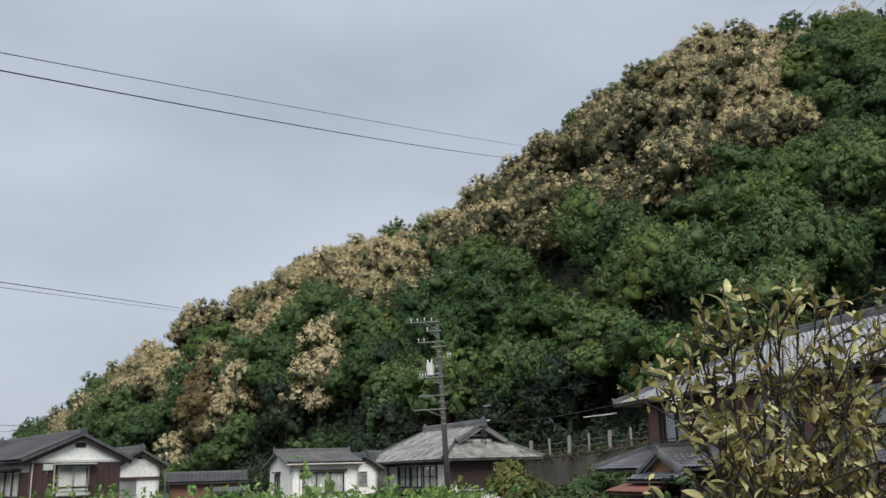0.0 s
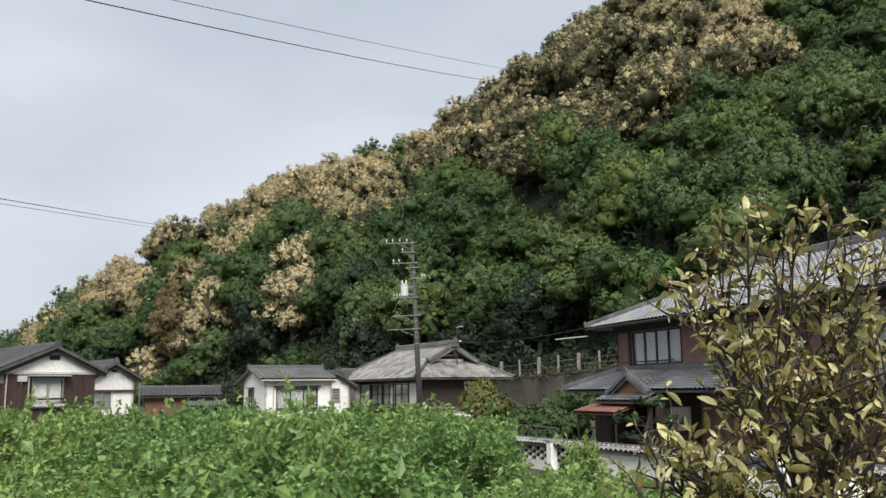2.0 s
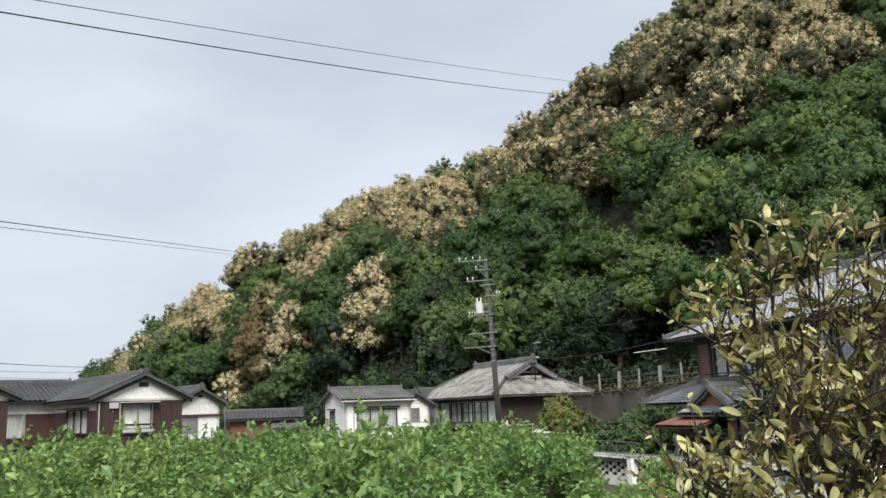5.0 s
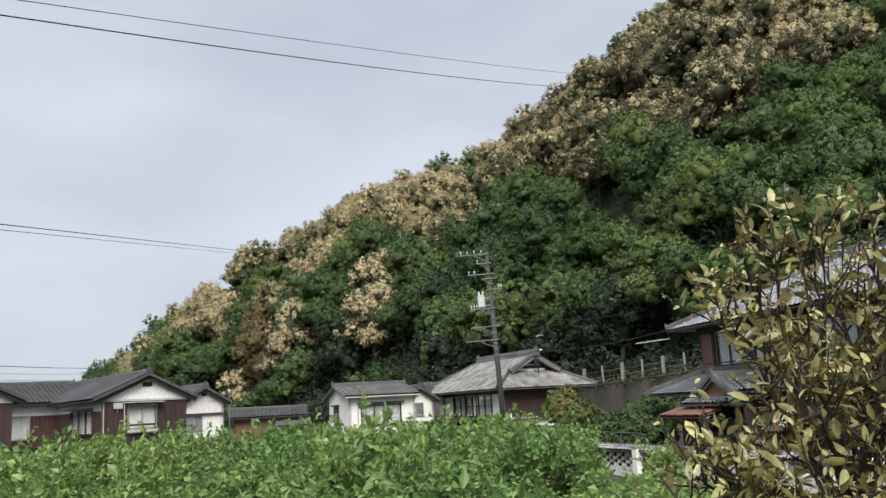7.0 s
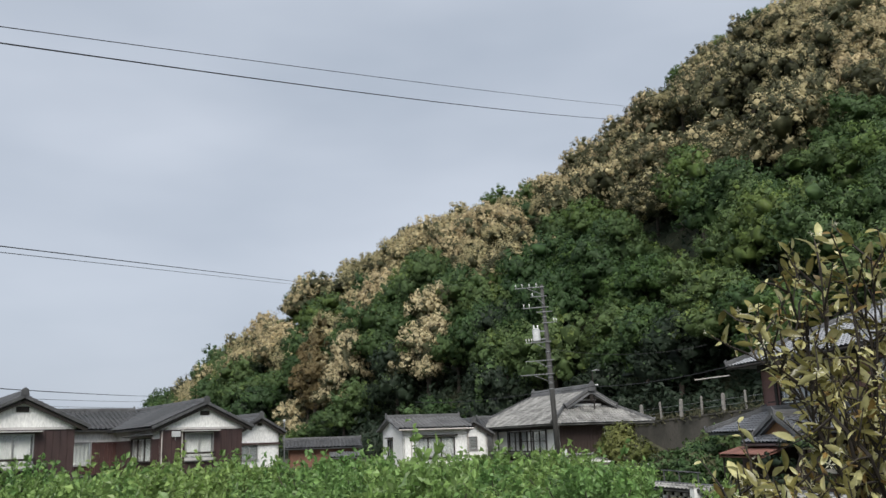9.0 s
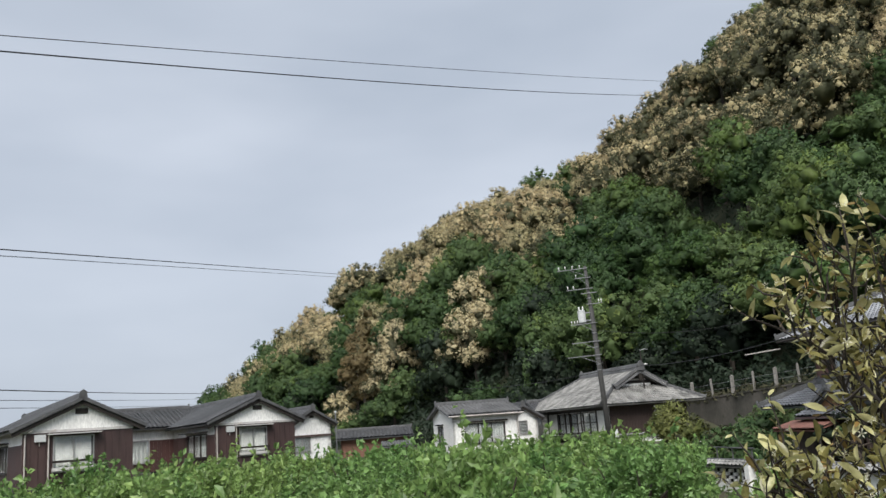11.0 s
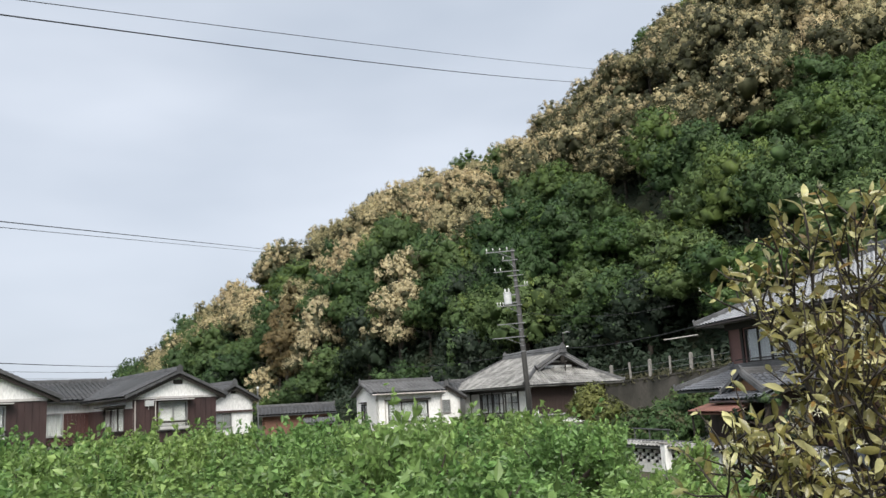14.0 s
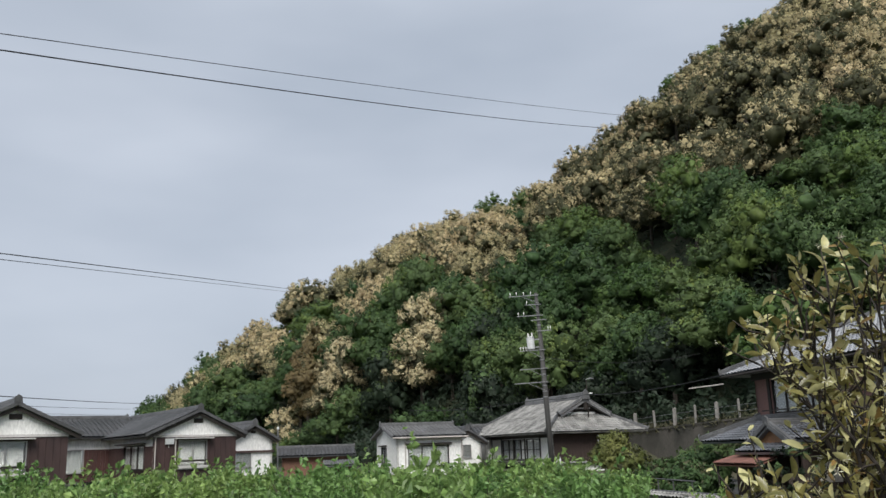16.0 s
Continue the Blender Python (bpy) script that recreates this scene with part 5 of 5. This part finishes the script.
tk = part("transformer", tube(bmesh.new(), [(-0.62, -0.05, 7.62), (-0.62, -0.05, 7.66), (-0.62, -0.05, 8.35), (-0.62, -0.05, 8.38), (-0.62, -0.05, 8.44)], [0.2, 0.24, 0.24, 0.26, 0.12], 16), M_TANK, up_, "pale grey cylindrical transformer", smooth=False)
for a_ in (-0.12, 0.12):
    part("bushing", tube(bmesh.new(), [(-0.62 + a_, -0.05, 8.44), (-0.62 + a_, -0.05, 8.6), (-0.62 + a_, -0.05, 8.66)], [0.04, 0.05, 0.03], 8), M_PORC, tk)
part("bracket", box(-0.4, 0.0, -0.1, 0.0, 7.7, 7.78), M_STEEL, tk)
part("bracket", box(-0.4, 0.0, -0.1, 0.0, 8.2, 8.28), M_STEEL, tk)
for z in (4.6, 4.95, 5.3, 6.0, 6.9, 9.1):
    part("band", tube(bmesh.new(), [(0, 0, z), (0, 0, z + 0.07)], 0.165 if z < 7 else 0.14, 14), M_STEEL, up_)
for i in range(12):
    z = 1.9 + i * 0.45
    part("step_bolt", line((0.1 if i % 2 else -0.1, 0, z), (0.26 if i % 2 else -0.26, 0, z), 0.012, 5), M_STEEL, up_)
part("cable_guard", line((0.16, -0.05, 0.0), (0.13, -0.05, 8.6), 0.03), M_POLE, up_)
part("riser_box", box(0.2, 0.55, -0.2, -0.05, 0.45, 0.95), M_TANK, up_, "white box on the pole")


def cable(name, pts, r, label, sag=0.0, n=24, group="overhead cables"):
    out = []
    for p, q in zip(pts, pts[1:]):
        p, q = Vector(p), Vector(q)
        for i in range(n + 1):
            t = i / n
            out.append(p.lerp(q, t) - Vector((0, 0, 4 * sag * t * (1 - t))))
    ob = new(name, mesh_of(name, tube(bmesh.new(), out, r, 6), M_CABLE))
    tagged(ob, label, "cable", group)


def extend(p, q, k):
    return Vector(p) - (Vector(q) - Vector(p)) * k


wide = "black power cable strung high over the valley to the hill"
cable("power_cable", [extend((-30.09, 45, 27.28), (27.2, 170, 65.9), 0.25), (27.2, 170, 65.9)], 0.048, wide, 1.0)
cable("power_cable", [extend((-30.14, 45, 28.05), (32.0, 170, 68.3), 0.25), (32.0, 170, 68.3)], 0.03, wide, 0.6)
for dx, dz, r in ((0, 0, 0.06), (-1.6, -0.5, 0.04)):
    cable("power_cable", [extend((-39.43, 60, 18.29 + dz), (-46.0 + dx, 207, 41.4 + dz), 0.3), (-46.0 + dx, 207, 41.9 + dz)], r * 0.8, "thin far power cable running up to the hill's crest", 0.0)
for z0, z1 in ((9.36, 16.8), (8.44, 15.4), (7.73, 13.9)):
    cable("power_cable", [extend((-48.7, 75, z0), (-88.0, 222, z1), 0.3), (-90.0, 228, z1 + 0.1)], 0.055 if z0 > 9 else 0.03, "distant power cable low over the roofs", 0.3)
for x0, x1 in ((86.5, 97), (92, 104), (98.5, 111)):
    cable("power_cable", [(x0 - 18, 172, 76.5), (x1 + 12, 172, 114)], 0.045, "thin power cable rising from the hill's crest", 0.2)
cable("service_cable", [(-6.8, 75, 6.05), (3.5, 56, 5.6)], 0.02, "thin service cable from the utility pole", 0.25)
cable("service_cable", [(3.5, 56, 5.6), (6.5, 60, 6.0)], 0.02, "thin service cable from the utility pole", 0.1)
cable("service_cable", [(6.5, 60, 6.0), (11.3, 42, 5.75)], 0.022, "black service cable between the house roofs", 0.25)
cable("service_cable", [(3.4, 55, 8.2), (14.0, 58, 8.3)], 0.014, "thin service cable from the utility pole", 0.5)

# a short lamp post behind the hipped house
lp = thing("street_lamp", pose(6.95, 62.5, 1.0), "dark street lamp post with two small white fittings", "street lamp")
part("pole", tube(bmesh.new(), [(0, 0, -0.2), (0, 0, 6.2)], [0.06, 0.04]), M_TIMBER, lp)
part("lamp_head", tube(bmesh.new(), [(-0.05, -0.05, 6.2), (0.3, -0.05, 6.28), (0.5, -0.05, 6.24)], [0.03, 0.05, 0.03], 8), M_STEEL, lp, "grey lamp head")
part("fitting", tube(bmesh.new(), [(0, -0.05, 5.2), (0.25, -0.05, 5.24), (0.35, -0.05, 5.22)], [0.02, 0.045, 0.03], 8), M_PORC, lp)
# thin grey post by the small house
gp = thing("thin_post", pose(-14.6, 60.5, 1.0), "thin grey metal post with a small lamp", "post")
part("shaft", tube(bmesh.new(), [(0, 0, -0.2), (0, 0, 3.4)], 0.05), M_STEEL, gp)
part("lamp", tube(bmesh.new(), [(0, 0, 3.4), (0, 0, 3.48), (0, 0, 3.58)], [0.05, 0.085, 0.07], 8), M_PORC, gp)

# ---------------------------------------------------------------- garden in front of the houses


def bush(name, x, y, z, r, h, size, material, label, dens=90, lobes=9, group=""):
    t = thing(name, pose(x, y, z), label, "bush", group)
    bm = bmesh.new()
    for k_ in range(4):
        a = k_ * 1.6
        tube(bm, [(0, 0, -0.1), (math.cos(a) * r * 0.25, math.sin(a) * r * 0.25, h * 0.5)], [0.05, 0.02], 5)
    part("stems", bm, M_BARK, t)
    part("foliage", crown_mesh("foliage", dome_lobes(r, h, lobes), dens, size, (material, M_OLIVE), 0.1, 0.3 * r ** 0.5, 2.6), None, t)


bush("round_bush", 6.35, 45.2, 0.8, 1.6, 2.35, 0.085, M_TOPI, "rounded clipped bush with yellowish-green leaves", 40, 14)
for x, y, z, r, h in ((8.7, 39.5, 0.2, 1.3, 2.1), (7.6, 41.5, 0.2, 1.1, 1.7), (9.6, 42.5, 0.2, 1.5, 2.3), (8.0, 37.2, 0.2, 0.9, 1.4), (10.7, 46.0, 0.3, 1.8, 2.6), (12.5, 50, 0.5, 1.8, 2.8)):
    bush("garden_bush", x, y, z, r, h, 0.11, M_G1, "dark green garden bush beside the house", 30, 9, "garden bushes")
rail = thing("garden_rail", pose(6.9, 34.5, 0.1, 0, 0, 105), "weathered grey wooden rail in the garden", "rail")
part("bar", line((-1.6, 0, 1.2), (1.6, 0, 1.22), 0.03), M_RIDGE, rail)
for x in (-1.4, 0.1, 1.4):
    part("post", line((x, 0, -0.2), (x, 0, 1.2), 0.03), M_RIDGE, rail)

# a pruned pine by the entrance
pn = thing("pine", pose(9.15, 27.9, 0.0), "dark pruned pine with flat foliage pads behind the wall", "tree")
bm = tube(bmesh.new(), [(0, 0, -0.1), (0.25, 0.1, 0.7), (-0.05, 0.1, 1.4), (0.15, 0, 2.1)], [0.11, 0.09, 0.07, 0.03], 7)
pads = ((0.1, 0, 2.25, 0.55), (-0.65, 0.1, 1.75, 0.5), (0.7, -0.1, 1.6, 0.55), (-0.55, -0.1, 1.2, 0.45), (0.75, 0.1, 1.05, 0.5))
for x, y, z, r in pads:
    tube(bm, [(0.05, 0.05, z - 0.25), (x, y, z - 0.08)], [0.045, 0.02], 5)
part("trunk", bm, M_BARK, pn)
for x, y, z, r in pads:
    part("foliage_pad", crown_mesh("pad", [(x, y, z, r, r * 0.42)], 40, 0.05, (M_GDK, M_G1), 0.2), None, pn)

# garden wall with tiled coping; its far stretch has a pierced lattice
GA, GB = Vector((5.35, 33.0, 0)), Vector((11.4, 16.2, 0))
gd = (GB - GA).normalized()
gl = (GB - GA).length
gw = thing("garden_wall", Matrix.Translation(GA) @ Matrix(((gd.x, -gd.y, 0, 0), (gd.y, gd.x, 0, 0), (0, 0, 1, 0), (0, 0, 0, 1))), "white plastered garden wall with grey tile coping and a pierced lattice stretch", "wall", kind="structure")
LT = 4.6
part("wall_face", box(LT, gl, 0, 0.18, -0.2, 0.78), M_WHITE, gw)
part("wall_face", box(0, LT - 0.004, 0, 0.18, -0.2, 0.32), M_WHITE, gw)
part("backing", box(0, LT - 0.004, 0.14, 0.18, 0.324, 0.78), M_DARK, gw)
tile_sq = mesh_of("lattice_tile", box(0, 0.13, 0.0, 0.13, 0, 0.105), M_WHITE)
for r in range(4):
    for c in range(17):
        if (r + c) % 2 == 0:
            o = part("lattice_tile", tile_sq, None, gw)
            o.location = (0.05 + c * 0.265 + (0.0 if r % 2 else 0.0), 0.004, 0.33 + r * 0.11)
part("coping", tiles((gl, -0.22, 0.86), (0, -0.22, 0.86), (0, 0.34, 0.14), 0.36, pitch=0.24, course=0.2, thick=0.03), M_TILE_OLD, gw)
part("coping", tiles((0, 0.42, 0.86), (gl, 0.42, 0.86), (0, -0.34, 0.14), 0.36, pitch=0.24, course=0.2, thick=0.03), M_TILE_OLD, gw)
part("ridge", ridge((0, 0.1, 1.0), (gl, 0.1, 1.0), 0.14, 0.1), M_RIDGE, gw)
gpost = thing("gate_post", gw.matrix_basis @ pose(LT - 1.05, -0.2, 0), "square white gate post at the garden wall", "post")
part("shaft", box(-0.13, 0.13, -0.13, 0.13, -0.2, 1.0), M_WHITE, gpost)
part("cap", box(-0.16, 0.16, -0.16, 0.16, 1.004, 1.06), M_POST, gpost)

# low tile-coped wall in front of the hipped house
lw = thing("low_wall", pose(4.2, 55.6, 1.1, 0, 0, 6), "low wall with white plaster and tile coping before the hipped house", "wall", kind="structure")
part("wall_face", box(0, 5.5, 0, 0.15, -0.3, 0.42), M_WHITE, lw)
part("coping", tiles((-0.1, -0.2, 0.44), (5.6, -0.2, 0.44), (0, 0.3, 0.12), 0.32, pitch=0.24, course=0.2, thick=0.05), M_TILE_OLD, lw)

# ---------------------------------------------------------------- the road and the white car
rd = bmesh.new()
pts = [(4.6 + 0.135 * y_, y_) for y_ in range(8, 60, 4)]
L_, R_ = [rd.verts.new((x, y, ground_z(x, y) + 0.06)) for x, y in pts], [rd.verts.new((x + 2.2, y, ground_z(x + 2.2, y) + 0.06)) for x, y in pts]
for i in range(len(pts) - 1):
    rd.faces.new((L_[i], R_[i], R_[i + 1], L_[i + 1]))
tagged(new("road", mesh_of("road", rd, M_ROAD)), "narrow grey asphalt lane beside the orchard", "road", kind="structure")

car = thing("car", pose(7.9, 16.6, 0.06, 0, 0, 198), "small white hatchback parked on the lane by the wall", "car")
prof = [(-1.7, 0.25), (-1.72, 0.75), (-1.55, 0.92), (-1.35, 1.0), (-0.95, 1.46), (0.55, 1.5), (1.05, 1.0), (1.66, 0.88), (1.74, 0.6), (1.74, 0.25)]
bm = extrude_poly([(-0.72, a, b) for a, b in prof], (1.44, 0, 0))
for v in bm.verts:
    if v.co.z > 1.1:
        v.co.x *= 0.84
bmesh.ops.bevel(bm, geom=bm.edges[:], offset=0.05, segments=2, affect="EDGES")
bd = part("body", bm, M_CARW, car)
part("rear_window", extrude_poly([(-0.52, -1.33, 1.05), (0.52, -1.33, 1.05), (0.5, -1.03, 1.40), (-0.5, -1.03, 1.40)], (0, -0.02, 0.015)), M_CARG, bd)
part("windscreen", extrude_poly([(-0.52, 1.02, 1.06), (0.52, 1.02, 1.06), (0.5, 0.66, 1.42), (-0.5, 0.66, 1.42)], (0, 0.02, 0.015)), M_CARG, bd)
for sgn in (-1, 1):
    part("side_window", extrude_poly([(sgn * 0.705, -1.1, 1.04), (sgn * 0.705, 0.85, 1.04), (sgn * 0.625, 0.5, 1.4), (sgn * 0.625, -0.85, 1.4)], (sgn * 0.012, 0, 0)), M_CARG, bd)
    for y_ in (-1.1, 1.1):
        wh_ = part("wheel", tube(bmesh.new(), [(sgn * 0.56, y_, 0.27), (sgn * 0.60, y_, 0.27), (sgn * 0.73, y_, 0.27), (sgn * 0.75, y_, 0.27)], [0.24, 0.27, 0.27, 0.24], 18), M_RUBBER, car)
        part("rim", tube(bmesh.new(), [(sgn * 0.752, y_, 0.27), (sgn * 0.762, y_, 0.27)], [0.16, 0.14], 14), M_STEEL, wh_)
part("bumper", box(-0.7, 0.7, -1.78, -1.7, 0.3, 0.52), M_CARW, bd)
part("number_plate", box(-0.17, 0.17, -1.79, -1.783, 0.56, 0.72), M_TANK, bd)

# ---------------------------------------------------------------- the citrus tree near the camera
ct = thing("citrus_tree", pose(0, 0, 0), "citrus tree with olive, yellow and bronze leaves and white blossom", "tree")
FORK = Vector((1.47, 3.36, 2.36))
bm = tube(bmesh.new(), [(1.62, 3.5, 0.9), (1.6, 3.46, 1.5), (1.5, 3.38, 2.0), FORK], [0.06, 0.048, 0.042, 0.036], 8)
part("trunk", bm, M_TWIG, ct)
TIPS = ((0.93, 3.1, 2.98), (1.0, 3.18, 3.1), (1.12, 3.2, 3.2), (1.22, 3.3, 3.28), (1.36, 3.3, 3.33), (1.55, 3.35, 3.36), (1.75, 3.42, 3.4), (1.95, 3.5, 3.4), (2.15, 3.4, 3.3),
        (2.3, 3.5, 3.1), (0.9, 2.95, 2.48), (1.0, 3.0, 2.5), (1.15, 2.9, 2.48), (0.95, 3.05, 2.4), (1.3, 2.95, 2.75), (1.55, 2.95, 2.8), (1.85, 3.0, 2.7), (2.1, 3.1, 2.5), (1.75, 2.95, 2.3), (1.45, 3.0, 2.2),
        (1.6, 3.65, 3.2), (1.9, 3.7, 3.0), (2.2, 3.75, 2.8), (1.25, 3.5, 2.95), (1.5, 3.1, 3.15), (1.8, 3.15, 3.2), (2.05, 3.2, 2.95), (2.4, 3.3, 2.6), (1.6, 3.0, 2.4), (1.9, 3.05, 2.38), (2.2, 3.2, 2.36), (1.35, 2.9, 2.34), (2.05, 3.3, 2.2), (1.75, 3.15, 2.2), (2.35, 3.4, 2.25),
        (0.83, 3.1, 2.44), (0.92, 3.05, 2.4), (1.04, 3.1, 2.42), (1.16, 3.1, 2.4), (1.27, 3.05, 2.42), (1.42, 3.1, 2.4), (1.5, 3.05, 2.5), (1.56, 3.0, 2.32), (1.7, 3.0, 2.42), (1.02, 3.0, 2.34), (1.3, 3.2, 2.3),
        (0.76, 3.0, 2.42), (0.8, 2.95, 2.5), (0.86, 3.05, 2.55), (0.9, 2.9, 2.38), (1.3, 3.1, 3.05), (1.62, 3.2, 3.0), (1.9, 3.2, 3.2), (0.98, 3.15, 3.06), (1.22, 3.15, 3.33), (1.4, 3.18, 3.36), (1.55, 3.2, 3.38))
lrng = np.random.default_rng(23)
leaf_at, leaf_way, leaf_size, flowers, twigs = [], [], [], [], bmesh.new()
for tip in TIPS:
    tip = Vector(tip)
    tip.z -= 0.06 if tip.z > 3.25 else 0.0
    low = 0.0 if tip.z > 2.6 else 0.35
    start = FORK - Vector((-0.06 * low, 0, low)) + Vector((0, 0, lrng.uniform(-0.12, 0.0))) + Vector(lrng.normal(size=3)) * 0.012
    mid = start.lerp(tip, 0.45) + Vector(lrng.normal(size=3)) * 0.08 + Vector((0, 0, -0.03))
    pts = [start, start.lerp(mid, 0.5), mid, mid.lerp(tip, 0.5) + Vector(lrng.normal(size=3)) * 0.05, tip]
    bm = tube(bmesh.new(), pts, [0.012, 0.009, 0.0065, 0.004, 0.002], 6)
    part("limb", bm, M_TWIG, ct)
    run = tip - start
    n_tw = int(8 + 14 * run.length)
    for j in range(n_tw):
        t = 0.30 + 0.70 * (j + lrng.random()) / n_tw
        k_ = t * 4
        i = min(3, int(k_))
        p0 = pts[i].lerp(pts[i + 1], k_ - i)
        way = Vector(lrng.normal(size=3)) * 0.75 + run.normalized() * 0.6 + Vector((0, 0, 0.55))
        way.normalize()
        length = lrng.uniform(0.09, 0.22)
        p1 = p0 + way * length * 0.55 + Vector(lrng.normal(size=3)) * 0.008
        p2 = p0 + way * length + Vector(lrng.normal(size=3)) * 0.012 + Vector((0, 0, 0.012))
        tube(twigs, [p0, p1, p2], [0.0045, 0.0032, 0.0016], 4)
        for m in range(int(length / (0.024 if tip.z > 2.6 or tip.x < 1.1 else 0.036)) + 1):
            s = lrng.uniform(0.25, 1.0)
            q = p0.lerp(p2, s)
            lw_ = Vector(lrng.normal(size=3)) + way * 0.7 + Vector((0, 0, -0.35 if lrng.random() < 0.45 else 0.2))
            leaf_at.append(q)
            leaf_way.append(lw_)
            leaf_size.append(lrng.choice((lrng.uniform(0.018, 0.042), lrng.uniform(0.042, 0.078)), p=(0.68, 0.32)))
        if lrng.random() < 0.4:
            for m in range(int(lrng.integers(2, 6))):
                flowers.append(p2 + Vector(lrng.normal(size=3)) * 0.018)
tagged(part("twig", twigs, M_TWIG, ct), kind="stuff")
order = sorted(range(len(leaf_at)), key=lambda i: leaf_at[i].length)
shape, lf = leaf_shape(1.0, 0.38, 4)
kinds = lrng.choice(3, size=len(leaf_at), p=(0.52, 0.38, 0.10))
LMESH = []
for mm in (M_CIT1, M_CIT2, M_CIT3):
    me = bpy.data.meshes.new("leaf")
    me.from_pydata(shape.tolist(), [], lf)
    me.materials.append(mm)
    me.shade_smooth()
    LMESH.append(me)
near_ids, far_ids = order[:290], order[290:]
for i in near_ids:
    o = part("leaf", LMESH[kinds[i]], None, ct)
    a = leaf_way[i].normalized()
    b = (Vector((0, 0, 1)) + Vector(lrng.normal(size=3)) * 0.7).cross(a).normalized()
    c = a.cross(b)
    o.matrix_basis = Matrix.Translation(leaf_at[i]) @ Matrix((a, b, c)).transposed().to_4x4() @ Matrix.Scale(leaf_size[i], 4)
for kd, mm in enumerate((M_CIT1, M_CIT2, M_CIT3)):
    ids = [i for i in far_ids if kinds[i] == kd]
    v, f = place_leaves(shape, lf, np.array([leaf_at[i] for i in ids]), np.array([leaf_way[i] for i in ids]), np.array([leaf_size[i] for i in ids]), 0.7)
    me = bpy.data.meshes.new("foliage")
    me.from_pydata(v.tolist(), [], f.tolist())
    me.materials.append(mm)
    me.shade_smooth()
    tagged(part("foliage", me, None, ct), kind="stuff")
bm = bmesh.new()
for k_ in range(5):
    a = k_ * 2 * math.pi / 5
    c, s = math.cos(a), math.sin(a)
    v = [bm.verts.new(p) for p in ((0.1 * c, 0.1 * s, 0.1), (0.6 * c - 0.13 * s, 0.6 * s + 0.13 * c, 0.4), (1.0 * c, 1.0 * s, 0.15), (0.6 * c + 0.13 * s, 0.6 * s - 0.13 * c, 0.4))]
    bm.faces.new(v)
tube(bm, [(0, 0, -0.1), (0, 0, 0.3), (0, 0, 0.5)], [0.08, 0.1, 0.06], 5)
FL = mesh_of("blossom", bm, M_PETAL)
for p in flowers[::max(1, len(flowers) // 290)]:
    o = part("blossom", FL, None, ct)
    o.matrix_basis = Matrix.Translation(p) @ Euler([lrng.uniform(-1.3, 1.3) for _ in range(3)]).to_matrix().to_4x4() @ Matrix.Scale(lrng.uniform(0.011, 0.019), 4)
